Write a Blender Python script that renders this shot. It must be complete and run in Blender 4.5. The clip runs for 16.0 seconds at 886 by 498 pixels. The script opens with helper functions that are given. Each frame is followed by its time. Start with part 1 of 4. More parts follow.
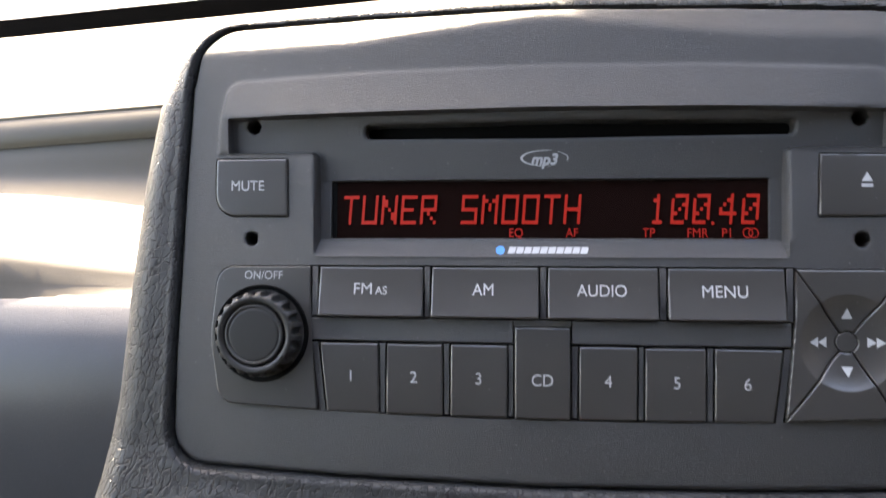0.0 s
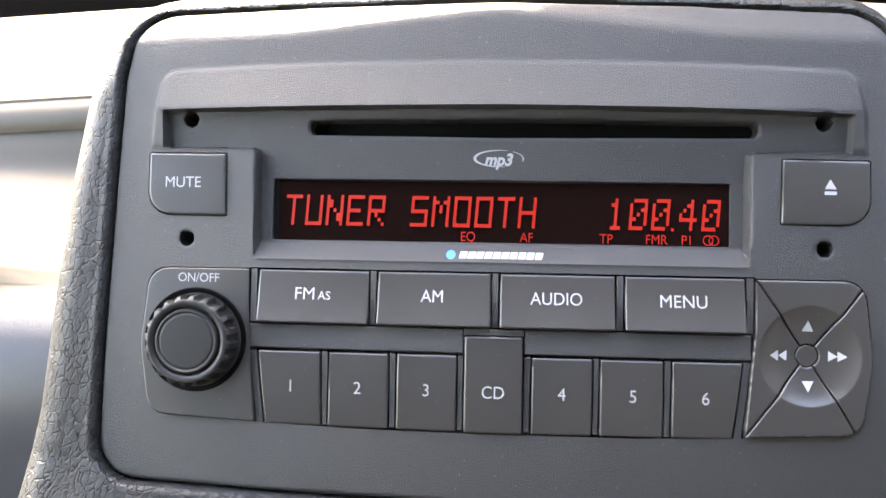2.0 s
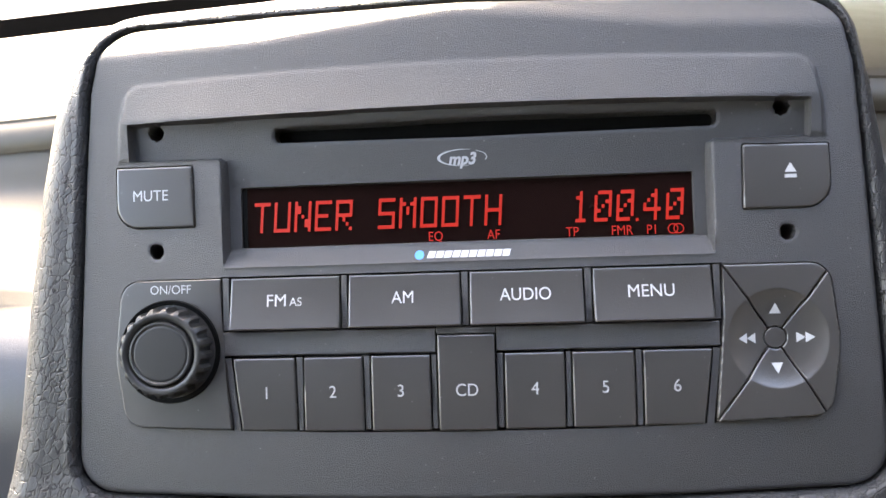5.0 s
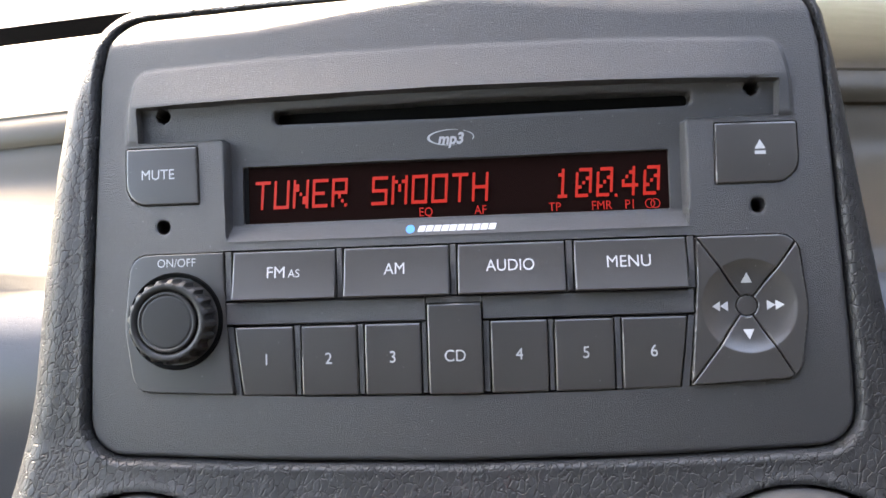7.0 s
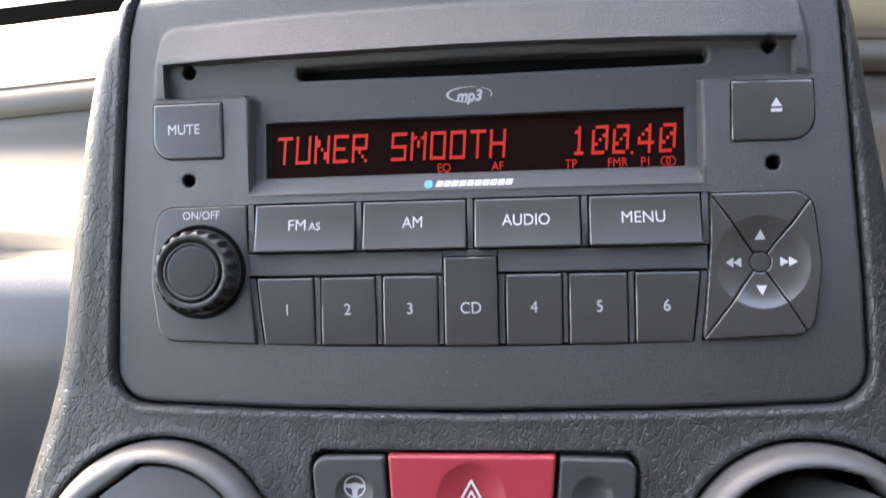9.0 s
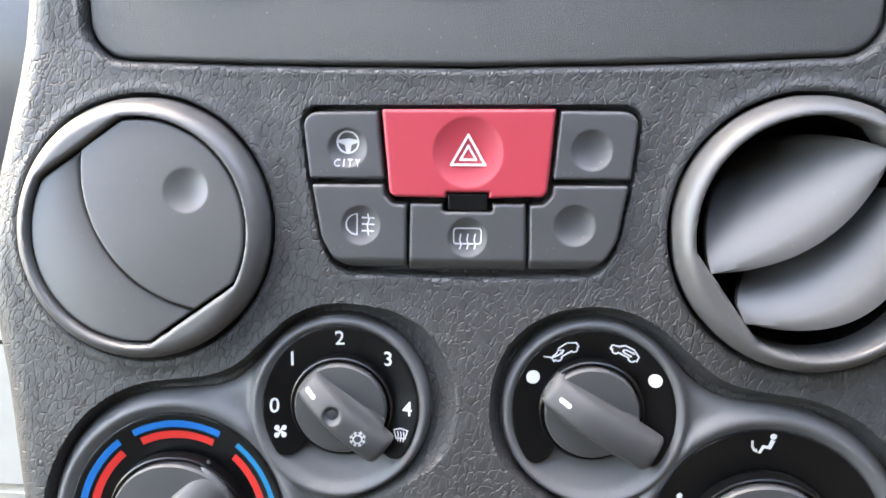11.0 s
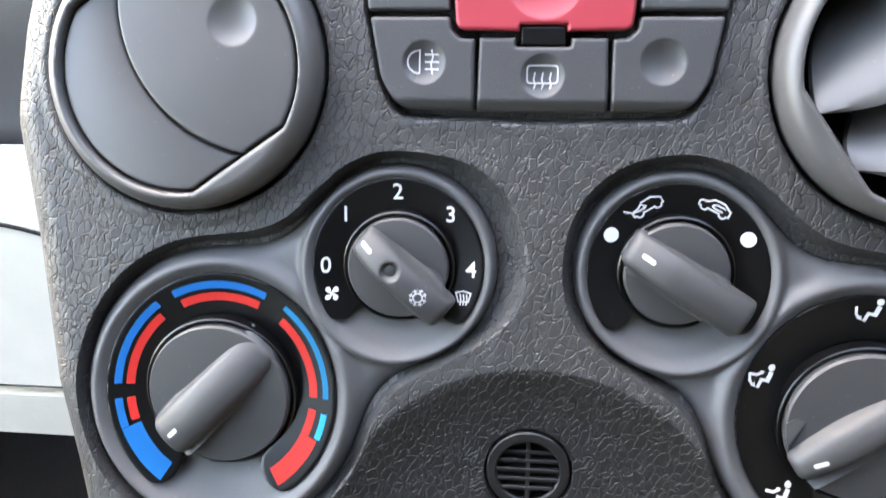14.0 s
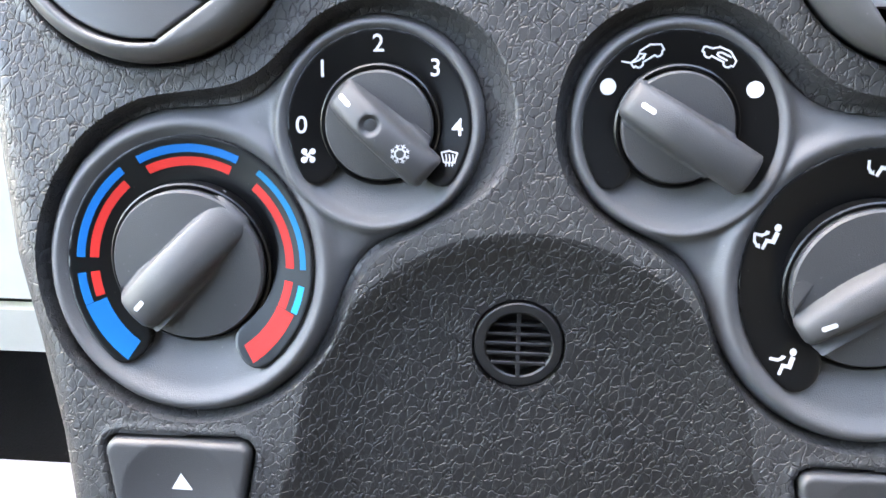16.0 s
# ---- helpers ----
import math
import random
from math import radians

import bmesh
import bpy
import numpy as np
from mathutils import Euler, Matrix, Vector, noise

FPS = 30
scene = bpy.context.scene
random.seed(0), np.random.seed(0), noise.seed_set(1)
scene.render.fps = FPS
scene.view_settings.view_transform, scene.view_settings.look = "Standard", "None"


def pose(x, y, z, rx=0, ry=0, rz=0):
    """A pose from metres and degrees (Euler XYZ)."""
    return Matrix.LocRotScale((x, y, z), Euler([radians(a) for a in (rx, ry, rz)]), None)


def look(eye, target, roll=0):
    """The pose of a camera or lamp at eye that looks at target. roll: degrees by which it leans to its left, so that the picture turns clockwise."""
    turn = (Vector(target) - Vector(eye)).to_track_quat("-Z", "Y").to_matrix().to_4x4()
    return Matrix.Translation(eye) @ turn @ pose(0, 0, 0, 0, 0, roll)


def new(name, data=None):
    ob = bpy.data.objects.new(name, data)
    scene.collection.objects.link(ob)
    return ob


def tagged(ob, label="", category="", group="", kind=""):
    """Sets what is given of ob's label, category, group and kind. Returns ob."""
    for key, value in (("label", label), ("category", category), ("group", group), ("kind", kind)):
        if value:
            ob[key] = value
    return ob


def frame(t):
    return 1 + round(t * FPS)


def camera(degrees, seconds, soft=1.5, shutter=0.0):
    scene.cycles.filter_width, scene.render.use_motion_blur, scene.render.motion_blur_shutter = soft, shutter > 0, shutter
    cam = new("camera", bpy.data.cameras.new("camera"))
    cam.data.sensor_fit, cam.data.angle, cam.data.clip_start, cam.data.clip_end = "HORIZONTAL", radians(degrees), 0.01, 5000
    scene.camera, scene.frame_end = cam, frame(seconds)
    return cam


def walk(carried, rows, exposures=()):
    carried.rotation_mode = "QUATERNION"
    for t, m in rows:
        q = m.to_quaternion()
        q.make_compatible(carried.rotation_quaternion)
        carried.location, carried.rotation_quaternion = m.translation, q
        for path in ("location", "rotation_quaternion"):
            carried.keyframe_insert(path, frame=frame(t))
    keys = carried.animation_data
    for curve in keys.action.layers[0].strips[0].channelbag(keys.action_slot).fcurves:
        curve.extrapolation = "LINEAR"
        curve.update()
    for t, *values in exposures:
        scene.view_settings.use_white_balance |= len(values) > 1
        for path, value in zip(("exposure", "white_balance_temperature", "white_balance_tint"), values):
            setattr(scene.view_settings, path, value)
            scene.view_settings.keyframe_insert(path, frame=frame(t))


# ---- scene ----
# ---- camera: the path in the console's own axes (x right, y into the dash, z up the fascia)
LENS = 59.0
cam = camera(LENS, 16.0, shutter=0.5)
CON = pose(0, 0, 0.90, -25, 0, 0)
PATH = [
    (0, (-0.00158, -0.23469, -0.04512), (-0.03760, 0.06301, -0.03624), 0.37),
    (0.5, (-0.00552, -0.22490, -0.03015), (-0.03679, 0.07344, -0.02665), 0.71),
    (1, (-0.00458, -0.22314, -0.03417), (-0.03092, 0.07558, -0.02557), 1.23),
    (1.5, (-0.00069, -0.22260, -0.04063), (-0.02568, 0.07616, -0.02985), 1.35),
    (2, (0.00184, -0.22180, -0.04321), (-0.02085, 0.07722, -0.03463), 1.16),
    (2.5, (0.00428, -0.22168, -0.04096), (-0.01731, 0.07752, -0.03706), 0.69),
    (3, (0.00701, -0.22150, -0.04111), (-0.01513, 0.07765, -0.03677), 0.10),
    (3.5, (0.00780, -0.22171, -0.04171), (-0.01337, 0.07749, -0.03640), -0.47),
    (4, (0.00827, -0.22176, -0.04186), (-0.01235, 0.07748, -0.03615), -1.13),
    (6.5, (0.01380, -0.23101, -0.05184), (-0.00819, 0.06786, -0.03790), -1.94),
    (7, (0.01591, -0.23540, -0.05510), (-0.00804, 0.06336, -0.04201), -1.79),
    (7.5, (0.01805, -0.23757, -0.05536), (-0.00969, 0.06098, -0.04534), -1.61),
    (8, (0.01742, -0.23846, -0.05782), (-0.01241, 0.05987, -0.04736), -1.41),
    (8.5, (0.01696, -0.23941, -0.05840), (-0.01487, 0.05877, -0.04993), -1.21),
    (9, (0.01772, -0.23968, -0.06508), (-0.01497, 0.05842, -0.05697), -1.05),
    (9.5, (0.01110, -0.24061, -0.08491), (-0.01097, 0.05858, -0.08657), -0.65),
    (10, (0.00816, -0.24208, -0.09931), (-0.00766, 0.05543, -0.13448), -0.35),
    (10.2, (0.00792, -0.24035, -0.10220), (-0.00736, 0.05485, -0.15339), -0.28),
    (12.3, (0.01128, -0.22864, -0.13088), (-0.02348, 0.06201, -0.19655), -0.27),
    (12.5, (0.00870, -0.22625, -0.12818), (-0.02511, 0.06366, -0.19751), -0.34),
    (13, (0.00618, -0.22361, -0.13493), (-0.03031, 0.06693, -0.20014), -0.25),
    (13.5, (0.00446, -0.22316, -0.15008), (-0.03534, 0.06865, -0.20723), 0.05),
    (14, (-0.00475, -0.22185, -0.15540), (-0.03489, 0.06887, -0.22304), 0.37),
    (14.5, (-0.00611, -0.22050, -0.16482), (-0.03485, 0.06908, -0.23778), 0.40),
    (15, (-0.00588, -0.21866, -0.17523), (-0.03319, 0.07066, -0.24975), 0.53),
    (15.5, (-0.00428, -0.21621, -0.18093), (-0.03177, 0.07197, -0.25968), 0.40),
    (16, (-0.00384, -0.21473, -0.18665), (-0.03001, 0.07345, -0.26584), 0.32),
]
walk(cam, [(t, CON @ look(eye, target, roll)) for t, eye, target, roll in PATH],
     exposures=[(0, 3.55, 8300, 13), (0.5, 3.45, 8300, 13), (1, 3.60, 8300, 13), (1.6, 4.10, 8400, 13), (2, 4.44, 8450, 13), (2.7, 4.50, 8500, 13), (3.5, 4.44, 8600, 13), (4.2, 4.36, 8500, 13), (7, 4.12, 8300, 13), (8.7, 4.15, 8200, 13), (9.3, 4.20, 8200, 12), (10, 4.88, 8400, 11), (12.5, 4.98, 8350, 10), (14, 4.97, 8200, 9.5), (15, 5.07, 7800, 9), (16, 5.16, 7700, 9)])

# ---- world and sun
SUN = Vector((-0.37, 0.60, 0.71)).normalized()
world = bpy.data.worlds.new("sky")
world.use_nodes = True
scene.world = world
wn = world.node_tree.nodes
sky = wn.new("ShaderNodeTexSky")
sky.sky_type = "NISHITA"
sky.sun_disc = False
sky.dust_density = 2.5
sky.sun_elevation = math.asin(SUN.z)
sky.sun_rotation = math.atan2(SUN.x, SUN.y)
wn["Background"].inputs[1].default_value = 0.15
world.node_tree.links.new(sky.outputs[0], wn["Background"].inputs[0])
sun = new("sun", bpy.data.lights.new("sun", "SUN"))
sun.data.energy, sun.data.angle, sun.data.color = 2.5, radians(0.6), (1.0, 0.95, 0.86)
sun.matrix_world = Matrix.Translation((0, 0, 3)) @ SUN.to_track_quat("Z", "Y").to_matrix().to_4x4()


# ---- materials
def material(name, colour, rough=0.5, metal=0.0, grain=0.0, grain_size=0.0006, mottle=0.12, spec=0.5, emit=None, coat=0.0, dust=0.0):
    """A plain plastic or paint: mottled colour and roughness, with a fine moulded grain."""
    m = bpy.data.materials.new(name)
    m.use_nodes = True
    nt = m.node_tree
    p = nt.nodes["Principled BSDF"]
    p.inputs["Roughness"].default_value = rough
    p.inputs["Metallic"].default_value = metal
    p.inputs["Specular IOR Level"].default_value = spec
    p.inputs["Coat Weight"].default_value = coat
    p.inputs["Coat Roughness"].default_value = 0.08
    tc = nt.nodes.new("ShaderNodeTexCoord")
    big = nt.nodes.new("ShaderNodeTexNoise")
    big.inputs["Scale"].default_value, big.inputs["Detail"].default_value = 45, 6
    nt.links.new(tc.outputs["Object"], big.inputs["Vector"])
    ramp = nt.nodes.new("ShaderNodeMapRange")
    ramp.inputs[3].default_value, ramp.inputs[4].default_value = 1 - mottle, 1 + mottle
    nt.links.new(big.outputs[0], ramp.inputs[0])
    mul = nt.nodes.new("ShaderNodeVectorMath")
    mul.operation = "SCALE"
    mul.inputs[0].default_value = colour
    nt.links.new(ramp.outputs[0], mul.inputs["Scale"])
    tone = mul.outputs[0]
    if dust:
        # stray specks of dust, a fraction of a millimetre across
        cells = nt.nodes.new("ShaderNodeTexVoronoi")
        cells.inputs["Scale"].default_value = 260
        nt.links.new(tc.outputs["Object"], cells.inputs["Vector"])
        near = nt.nodes.new("ShaderNodeMath")
        near.operation, near.inputs[1].default_value = "LESS_THAN", 0.055
        nt.links.new(cells.outputs["Distance"], near.inputs[0])
        some = nt.nodes.new("ShaderNodeMath")
        some.operation, some.inputs[1].default_value = "MULTIPLY", dust
        nt.links.new(near.outputs[0], some.inputs[0])
        pale = nt.nodes.new("ShaderNodeMix")
        pale.data_type = "RGBA"
        pale.inputs["B"].default_value = (0.4, 0.4, 0.39, 1)
        nt.links.new(some.outputs[0], pale.inputs["Factor"])
        nt.links.new(tone, pale.inputs["A"])
        tone = pale.outputs["Result"]
    nt.links.new(tone, p.inputs["Base Color"])
    r2 = nt.nodes.new("ShaderNodeMapRange")
    r2.inputs[3].default_value, r2.inputs[4].default_value = max(0.02, rough - 0.06), rough + 0.06
    nt.links.new(big.outputs[0], r2.inputs[0])
    nt.links.new(r2.outputs[0], p.inputs["Roughness"])
    if grain:
        fine = nt.nodes.new("ShaderNodeTexNoise")
        fine.inputs["Scale"].default_value, fine.inputs["Detail"].default_value = 1 / grain_size, 1.5
        nt.links.new(tc.outputs["Object"], fine.inputs["Vector"])
        bump = nt.nodes.new("ShaderNodeBump")
        bump.inputs["Strength"].default_value, bump.inputs["Distance"].default_value = 1.0, grain
        nt.links.new(fine.outputs[0], bump.inputs["Height"])
        nt.links.new(bump.outputs[0], p.inputs["Normal"])
    if emit:
        p.inputs["Emission Color"].default_value = (*emit[:3], 1)
        p.inputs["Emission Strength"].default_value = emit[3]
    return m


def leather(name, colour, cell=0.0022, depth=0.0001, rough=0.5, crease_shade=0.3):
    """Moulded leather grain: flat pebbles parted by thin broken creases, with a fine pore stipple all over."""
    m = material(name, colour, rough, mottle=0.12)
    nt = m.node_tree
    p = nt.nodes["Principled BSDF"]

    def node(kind, **values):
        n = nt.nodes.new("ShaderNode" + kind)
        for key, value in values.items():
            n.inputs[key].default_value = value
        return n

    def span(source, a, b, c, d, smooth_step=False):
        n = nt.nodes.new("ShaderNodeMapRange")
        if smooth_step:
            n.interpolation_type = "SMOOTHSTEP"
        for k, value in enumerate((a, b, c, d)):
            n.inputs[k + 1].default_value = value
        nt.links.new(source, n.inputs[0])
        return n.outputs[0]

    def sum_of(a, gain, b):
        n = nt.nodes.new("ShaderNodeMath")
        n.operation = "MULTIPLY_ADD"
        nt.links.new(a, n.inputs[0])
        if isinstance(gain, float):
            n.inputs[1].default_value = gain
        else:
            nt.links.new(gain, n.inputs[1])
        if isinstance(b, float):
            n.inputs[2].default_value = b
        else:
            nt.links.new(b, n.inputs[2])
        return n.outputs[0]

    tc = nt.nodes.new("ShaderNodeTexCoord")
    lay = nt.nodes.new("ShaderNodeMapping")
    lay.vector_type = "TEXTURE"
    lay.inputs["Rotation"].default_value = (0.0, 0.4, 0.0)
    lay.inputs["Scale"].default_value = (0.82, 1.0, 1.45)
    nt.links.new(tc.outputs["Object"], lay.inputs["Vector"])
    warp = node("TexNoise", Scale=1.1 / cell, Detail=3.0)
    nt.links.new(tc.outputs["Object"], warp.inputs["Vector"])
    off = nt.nodes.new("ShaderNodeVectorMath")
    off.operation = "MULTIPLY_ADD"
    off.inputs[1].default_value = (cell * 0.95,) * 3
    nt.links.new(warp.outputs["Color"], off.inputs[0])
    nt.links.new(lay.outputs[0], off.inputs[2])
    creases = []
    for size, edge in ((cell, 0.095), (cell * 0.5, 0.13)):
        vor = node("TexVoronoi", Scale=1 / size, Randomness=1.0)
        vor.feature = "DISTANCE_TO_EDGE"
        nt.links.new(off.outputs[0], vor.inputs["Vector"])
        creases.append(span(vor.outputs["Distance"], 0.0, edge, 1.0, 0.0, True))
    # creases come and go from place to place
    patch = node("TexNoise", Scale=0.55 / cell, Detail=2.0)
    nt.links.new(tc.outputs["Object"], patch.inputs["Vector"])
    here = span(patch.outputs[0], 0.36, 0.58, 0.65, 1.0)
    there = span(patch.outputs[0], 0.4, 0.62, 0.55, 0.05)
    pores = node("TexNoise", Scale=3.6 / cell, Detail=1.5)
    nt.links.new(tc.outputs["Object"], pores.inputs["Vector"])
    swell = node("TexNoise", Scale=1.3 / cell, Detail=1.0)
    nt.links.new(off.outputs[0], swell.inputs["Vector"])
    flat_top = sum_of(pores.outputs[0], 0.30, 0.0)
    flat_top = sum_of(swell.outputs[0], 0.45, flat_top)
    less = nt.nodes.new("ShaderNodeMath")
    less.operation = "MULTIPLY"
    nt.links.new(creases[0], less.inputs[0])
    nt.links.new(here, less.inputs[1])
    less2 = nt.nodes.new("ShaderNodeMath")
    less2.operation = "MULTIPLY"
    nt.links.new(creases[1], less2.inputs[0])
    nt.links.new(there, less2.inputs[1])
    total = sum_of(less.outputs[0], -1.0, flat_top)
    total = sum_of(less2.outputs[0], -0.35, total)
    # the creases' shade is put into the colour, and their gloss taken down
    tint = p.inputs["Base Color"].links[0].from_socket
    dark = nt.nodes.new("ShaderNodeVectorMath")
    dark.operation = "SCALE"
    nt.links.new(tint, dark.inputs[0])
    nt.links.new(span(less.outputs[0], 0.1, 1.0, 1.0, 1 - crease_shade), dark.inputs["Scale"])
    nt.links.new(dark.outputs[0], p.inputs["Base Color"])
    nt.links.new(span(less.outputs[0], 0.2, 1.0, 0.5, 0.5 - crease_shade), p.inputs["Specular IOR Level"])
    bump = node("Bump", Strength=1.0, Distance=depth)
    nt.links.new(total, bump.inputs["Height"])
    nt.links.new(bump.outputs[0], p.inputs["Normal"])
    return m


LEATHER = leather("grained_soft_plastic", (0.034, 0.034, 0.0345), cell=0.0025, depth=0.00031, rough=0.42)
# The hollow's shade is put into this darker copy of the console's plastic.
SHADED_LEATHER = leather("grained_soft_plastic_shaded", (0.0095, 0.0095, 0.0098), cell=0.0025, depth=0.00027, rough=0.43)
DASH_LEATHER = leather("dash_soft_plastic", (0.068, 0.068, 0.074), cell=0.0024, depth=0.00003, rough=0.33, crease_shade=0.0)
PLATE = material("radio_plate_plastic", (0.0372, 0.0355, 0.0357), 0.37, spec=0.8, grain=0.0003, grain_size=0.00026, dust=0.25)
KEY = material("key_plastic", (0.060, 0.0555, 0.0525), 0.30, spec=1.0, grain=0.00003, grain_size=0.0004, dust=0.25)
SWITCH = material("switch_plastic", (0.037, 0.037, 0.038), 0.45, grain=0.0001, grain_size=0.00028, dust=0.15)
BEZEL = material("bezel_plastic", (0.068, 0.068, 0.070), 0.46, grain=0.00012, grain_size=0.00028, spec=0.5, dust=0.12)
KNOB = material("knob_plastic", (0.042, 0.042, 0.043), 0.50, grain=0.0001, grain_size=0.00028, spec=0.5, dust=0.12)
VOLUME = material("volume_knob_plastic", (0.028, 0.027, 0.026), 0.42, grain=0.00002, grain_size=0.0003, dust=0.12)
VENT = material("vent_plastic", (0.070, 0.068, 0.067), 0.38, grain=0.00004, grain_size=0.0003, dust=0.12)
DIAL = material("dial_black", (0.0018, 0.0018, 0.002), 0.30, grain=0.00003, grain_size=0.0003, mottle=0.05, spec=0.45, dust=0.08)
# Near-black: the dark inside slot, key gaps and ducts is put into the colour.
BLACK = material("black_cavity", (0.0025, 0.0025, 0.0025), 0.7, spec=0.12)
GRILLE_BLACK = material("grille_plastic", (0.011, 0.011, 0.0115), 0.4, grain=0.00001, spec=0.35)
HAZARD = material("hazard_red_plastic", (0.29, 0.026, 0.038), 0.42, grain=0.00003, grain_size=0.0005, mottle=0.05)
DIMPRINT = material("grey_print", (0.36, 0.36, 0.37), 0.5, mottle=0.06)
PRINT = material("white_print", (0.52, 0.52, 0.52), 0.5, mottle=0.04)
GREYPRINT = material("silver_print", (0.5, 0.5, 0.52), 0.4, mottle=0.04)
BLUEDOT = material("blue_print", (0.05, 0.30, 0.75), 0.5, mottle=0.04)
BLUE = material("dial_blue_print", (0.0, 0.10, 0.30), 0.35, spec=0.2, mottle=0.04)
# The sheen on the right-hand blue print is put into the next two colours.
BLUE_SHEEN = material("dial_blue_print_sheen", (0.0, 0.26, 0.42), 0.35, spec=0.2, mottle=0.04)
BLUE_LIT = material("dial_blue_print_lit", (0.0, 0.125, 0.25), 0.35, spec=0.2, mottle=0.04)
RED = material("dial_red_print", (0.44, 0.026, 0.022), 0.35, spec=0.2, mottle=0.04)
LCD = material("lcd_pane", (0.011, 0.0048, 0.0042), 0.12, mottle=0.05, spec=0.25)
LCD_ON = material("lcd_lit", (0.16, 0.01, 0.006), 0.4, mottle=0.02, emit=(1.0, 0.04, 0.028, 0.023))
LCD_DIM = material("lcd_dim", (0.2, 0.01, 0.008), 0.4, mottle=0.02, emit=(1.0, 0.04, 0.028, 0.020))


# ---- shapes in the fascia's axes: u right, v up the fascia, h towards the viewer, in millimetres
def rad(u, v):
    """The radio's face bows gently towards its middle and rolls under at its foot."""
    return 1.5 * (1 - (u / 90.0) ** 2) - 0.0007 * np.clip(-62 - v, 0, 60) ** 2


def low(u, v):
    """The lower console leans out towards the cabin."""
    return 0.15 * np.clip(-100 - v, 0, 400)


def dial(u, v):
    """The heater dials lie sunk below the console's face, most at their head."""
    return low(u, v) - 7.4 + 0.02 * (-208 - v)


def flat(u, v):
    return 0.0 * u


def smooth(x, a, b):
    t = np.clip((x - a) / (b - a), 0, 1)
    return t * t * (3 - 2 * t)


def rounded(corners, seg=6):
    """Corners (u, v, radius), counter-clockwise or not, as a polygon with round corners."""
    out, n = [], len(corners)
    for i in range(n):
        p, r = np.array(corners[i][:2], float), corners[i][2]
        a = np.array(corners[i - 1][:2], float) - p
        b = np.array(corners[(i + 1) % n][:2], float) - p
        la, lb = np.hypot(*a), np.hypot(*b)
        a, b = a / la, b / lb
        ang = math.acos(max(-1, min(1, float(a @ b))))
        if r <= 0 or ang > 3.1:
            out.append(tuple(p))
            continue
        d = min(r / math.tan(ang / 2), 0.49 * la, 0.49 * lb)
        r = d * math.tan(ang / 2)
        c = p + (a + b) / np.hypot(*(a + b)) * (r / math.sin(ang / 2))
        s, e = p + a * d - c, p + b * d - c
        t0 = math.atan2(s[1], s[0])
        turn = (math.atan2(e[1], e[0]) - t0 + math.pi) % (2 * math.pi) - math.pi
        out += [(c[0] + r * math.cos(t0 + turn * k / seg), c[1] + r * math.sin(t0 + turn * k / seg)) for k in range(seg + 1)]
    return out


def box(u0, v0, u1, v1, r=0.0):
    return rounded([(u0, v0, r), (u1, v0, r), (u1, v1, r), (u0, v1, r)])


def mirror(poly, axis=-0.8):
    return [(2 * axis - u, v) for u, v in reversed(poly)]


def sd_poly(poly):
    """Signed distance to a polygon, inside negative."""
    pts = np.array(poly, float)

    def d(u, v):
        best = np.full(np.shape(u), 1e18)
        inside = np.zeros(np.shape(u), bool)
        for (x0, y0), (x1, y1) in zip(pts, np.roll(pts, -1, 0)):
            ex, ey = x1 - x0, y1 - y0
            w = ex * ex + ey * ey
            if w < 1e-12:
                continue
            t = np.clip(((u - x0) * ex + (v - y0) * ey) / w, 0, 1)
            best = np.minimum(best, (u - x0 - t * ex) ** 2 + (v - y0 - t * ey) ** 2)
            cross = ((y0 > v) != (y1 > v)) & (u < ex * (v - y0) / (ey if ey else 1e-12) + x0)
            inside ^= cross
        return np.where(inside, -1, 1) * np.sqrt(best)
    return d


def sd_circle(cu, cv, r):
    return lambda u, v: np.hypot(u - cu, v - cv) - r


def sd_half(pu, pv, nu, nv):
    """Half plane: inside lies against the normal."""
    k = math.hypot(nu, nv)
    return lambda u, v: ((u - pu) * nu + (v - pv) * nv) / k


def both(*ds):
    return lambda u, v: np.maximum.reduce([d(u, v) for d in ds])


def union(*ds):
    return lambda u, v: np.minimum.reduce([d(u, v) for d in ds])


def minus(a, b):
    return lambda u, v: np.maximum(a(u, v), -b(u, v))


def melt(a, b, k):
    def d(u, v):
        x, y = a(u, v), b(u, v)
        t = np.clip(0.5 + 0.5 * (y - x) / k, 0, 1)
        return y * (1 - t) + x * t - k * t * (1 - t)
    return d


def edge_drop(s, r):
    """How far a surface falls within r of its edge, for a round edge of that radius."""
    x = np.clip(s + r, 0, r)
    return r - np.sqrt(np.maximum(r * r - x * x, 0))


HOME = {}


def thing(name, u, v, h=0.0, base=flat, label="", category="", group="", kind=""):
    """An empty on the fascia that carries a thing's parts."""
    ob = new(name)
    place = Vector((u, -(h + float(base(np.float64(u), np.float64(v)))), v)) / 1000
    ob.matrix_world = CON @ Matrix.Translation(place)
    ob.empty_display_size = 0.01
    HOME[ob.name] = place
    return tagged(ob, label, category, group, kind)


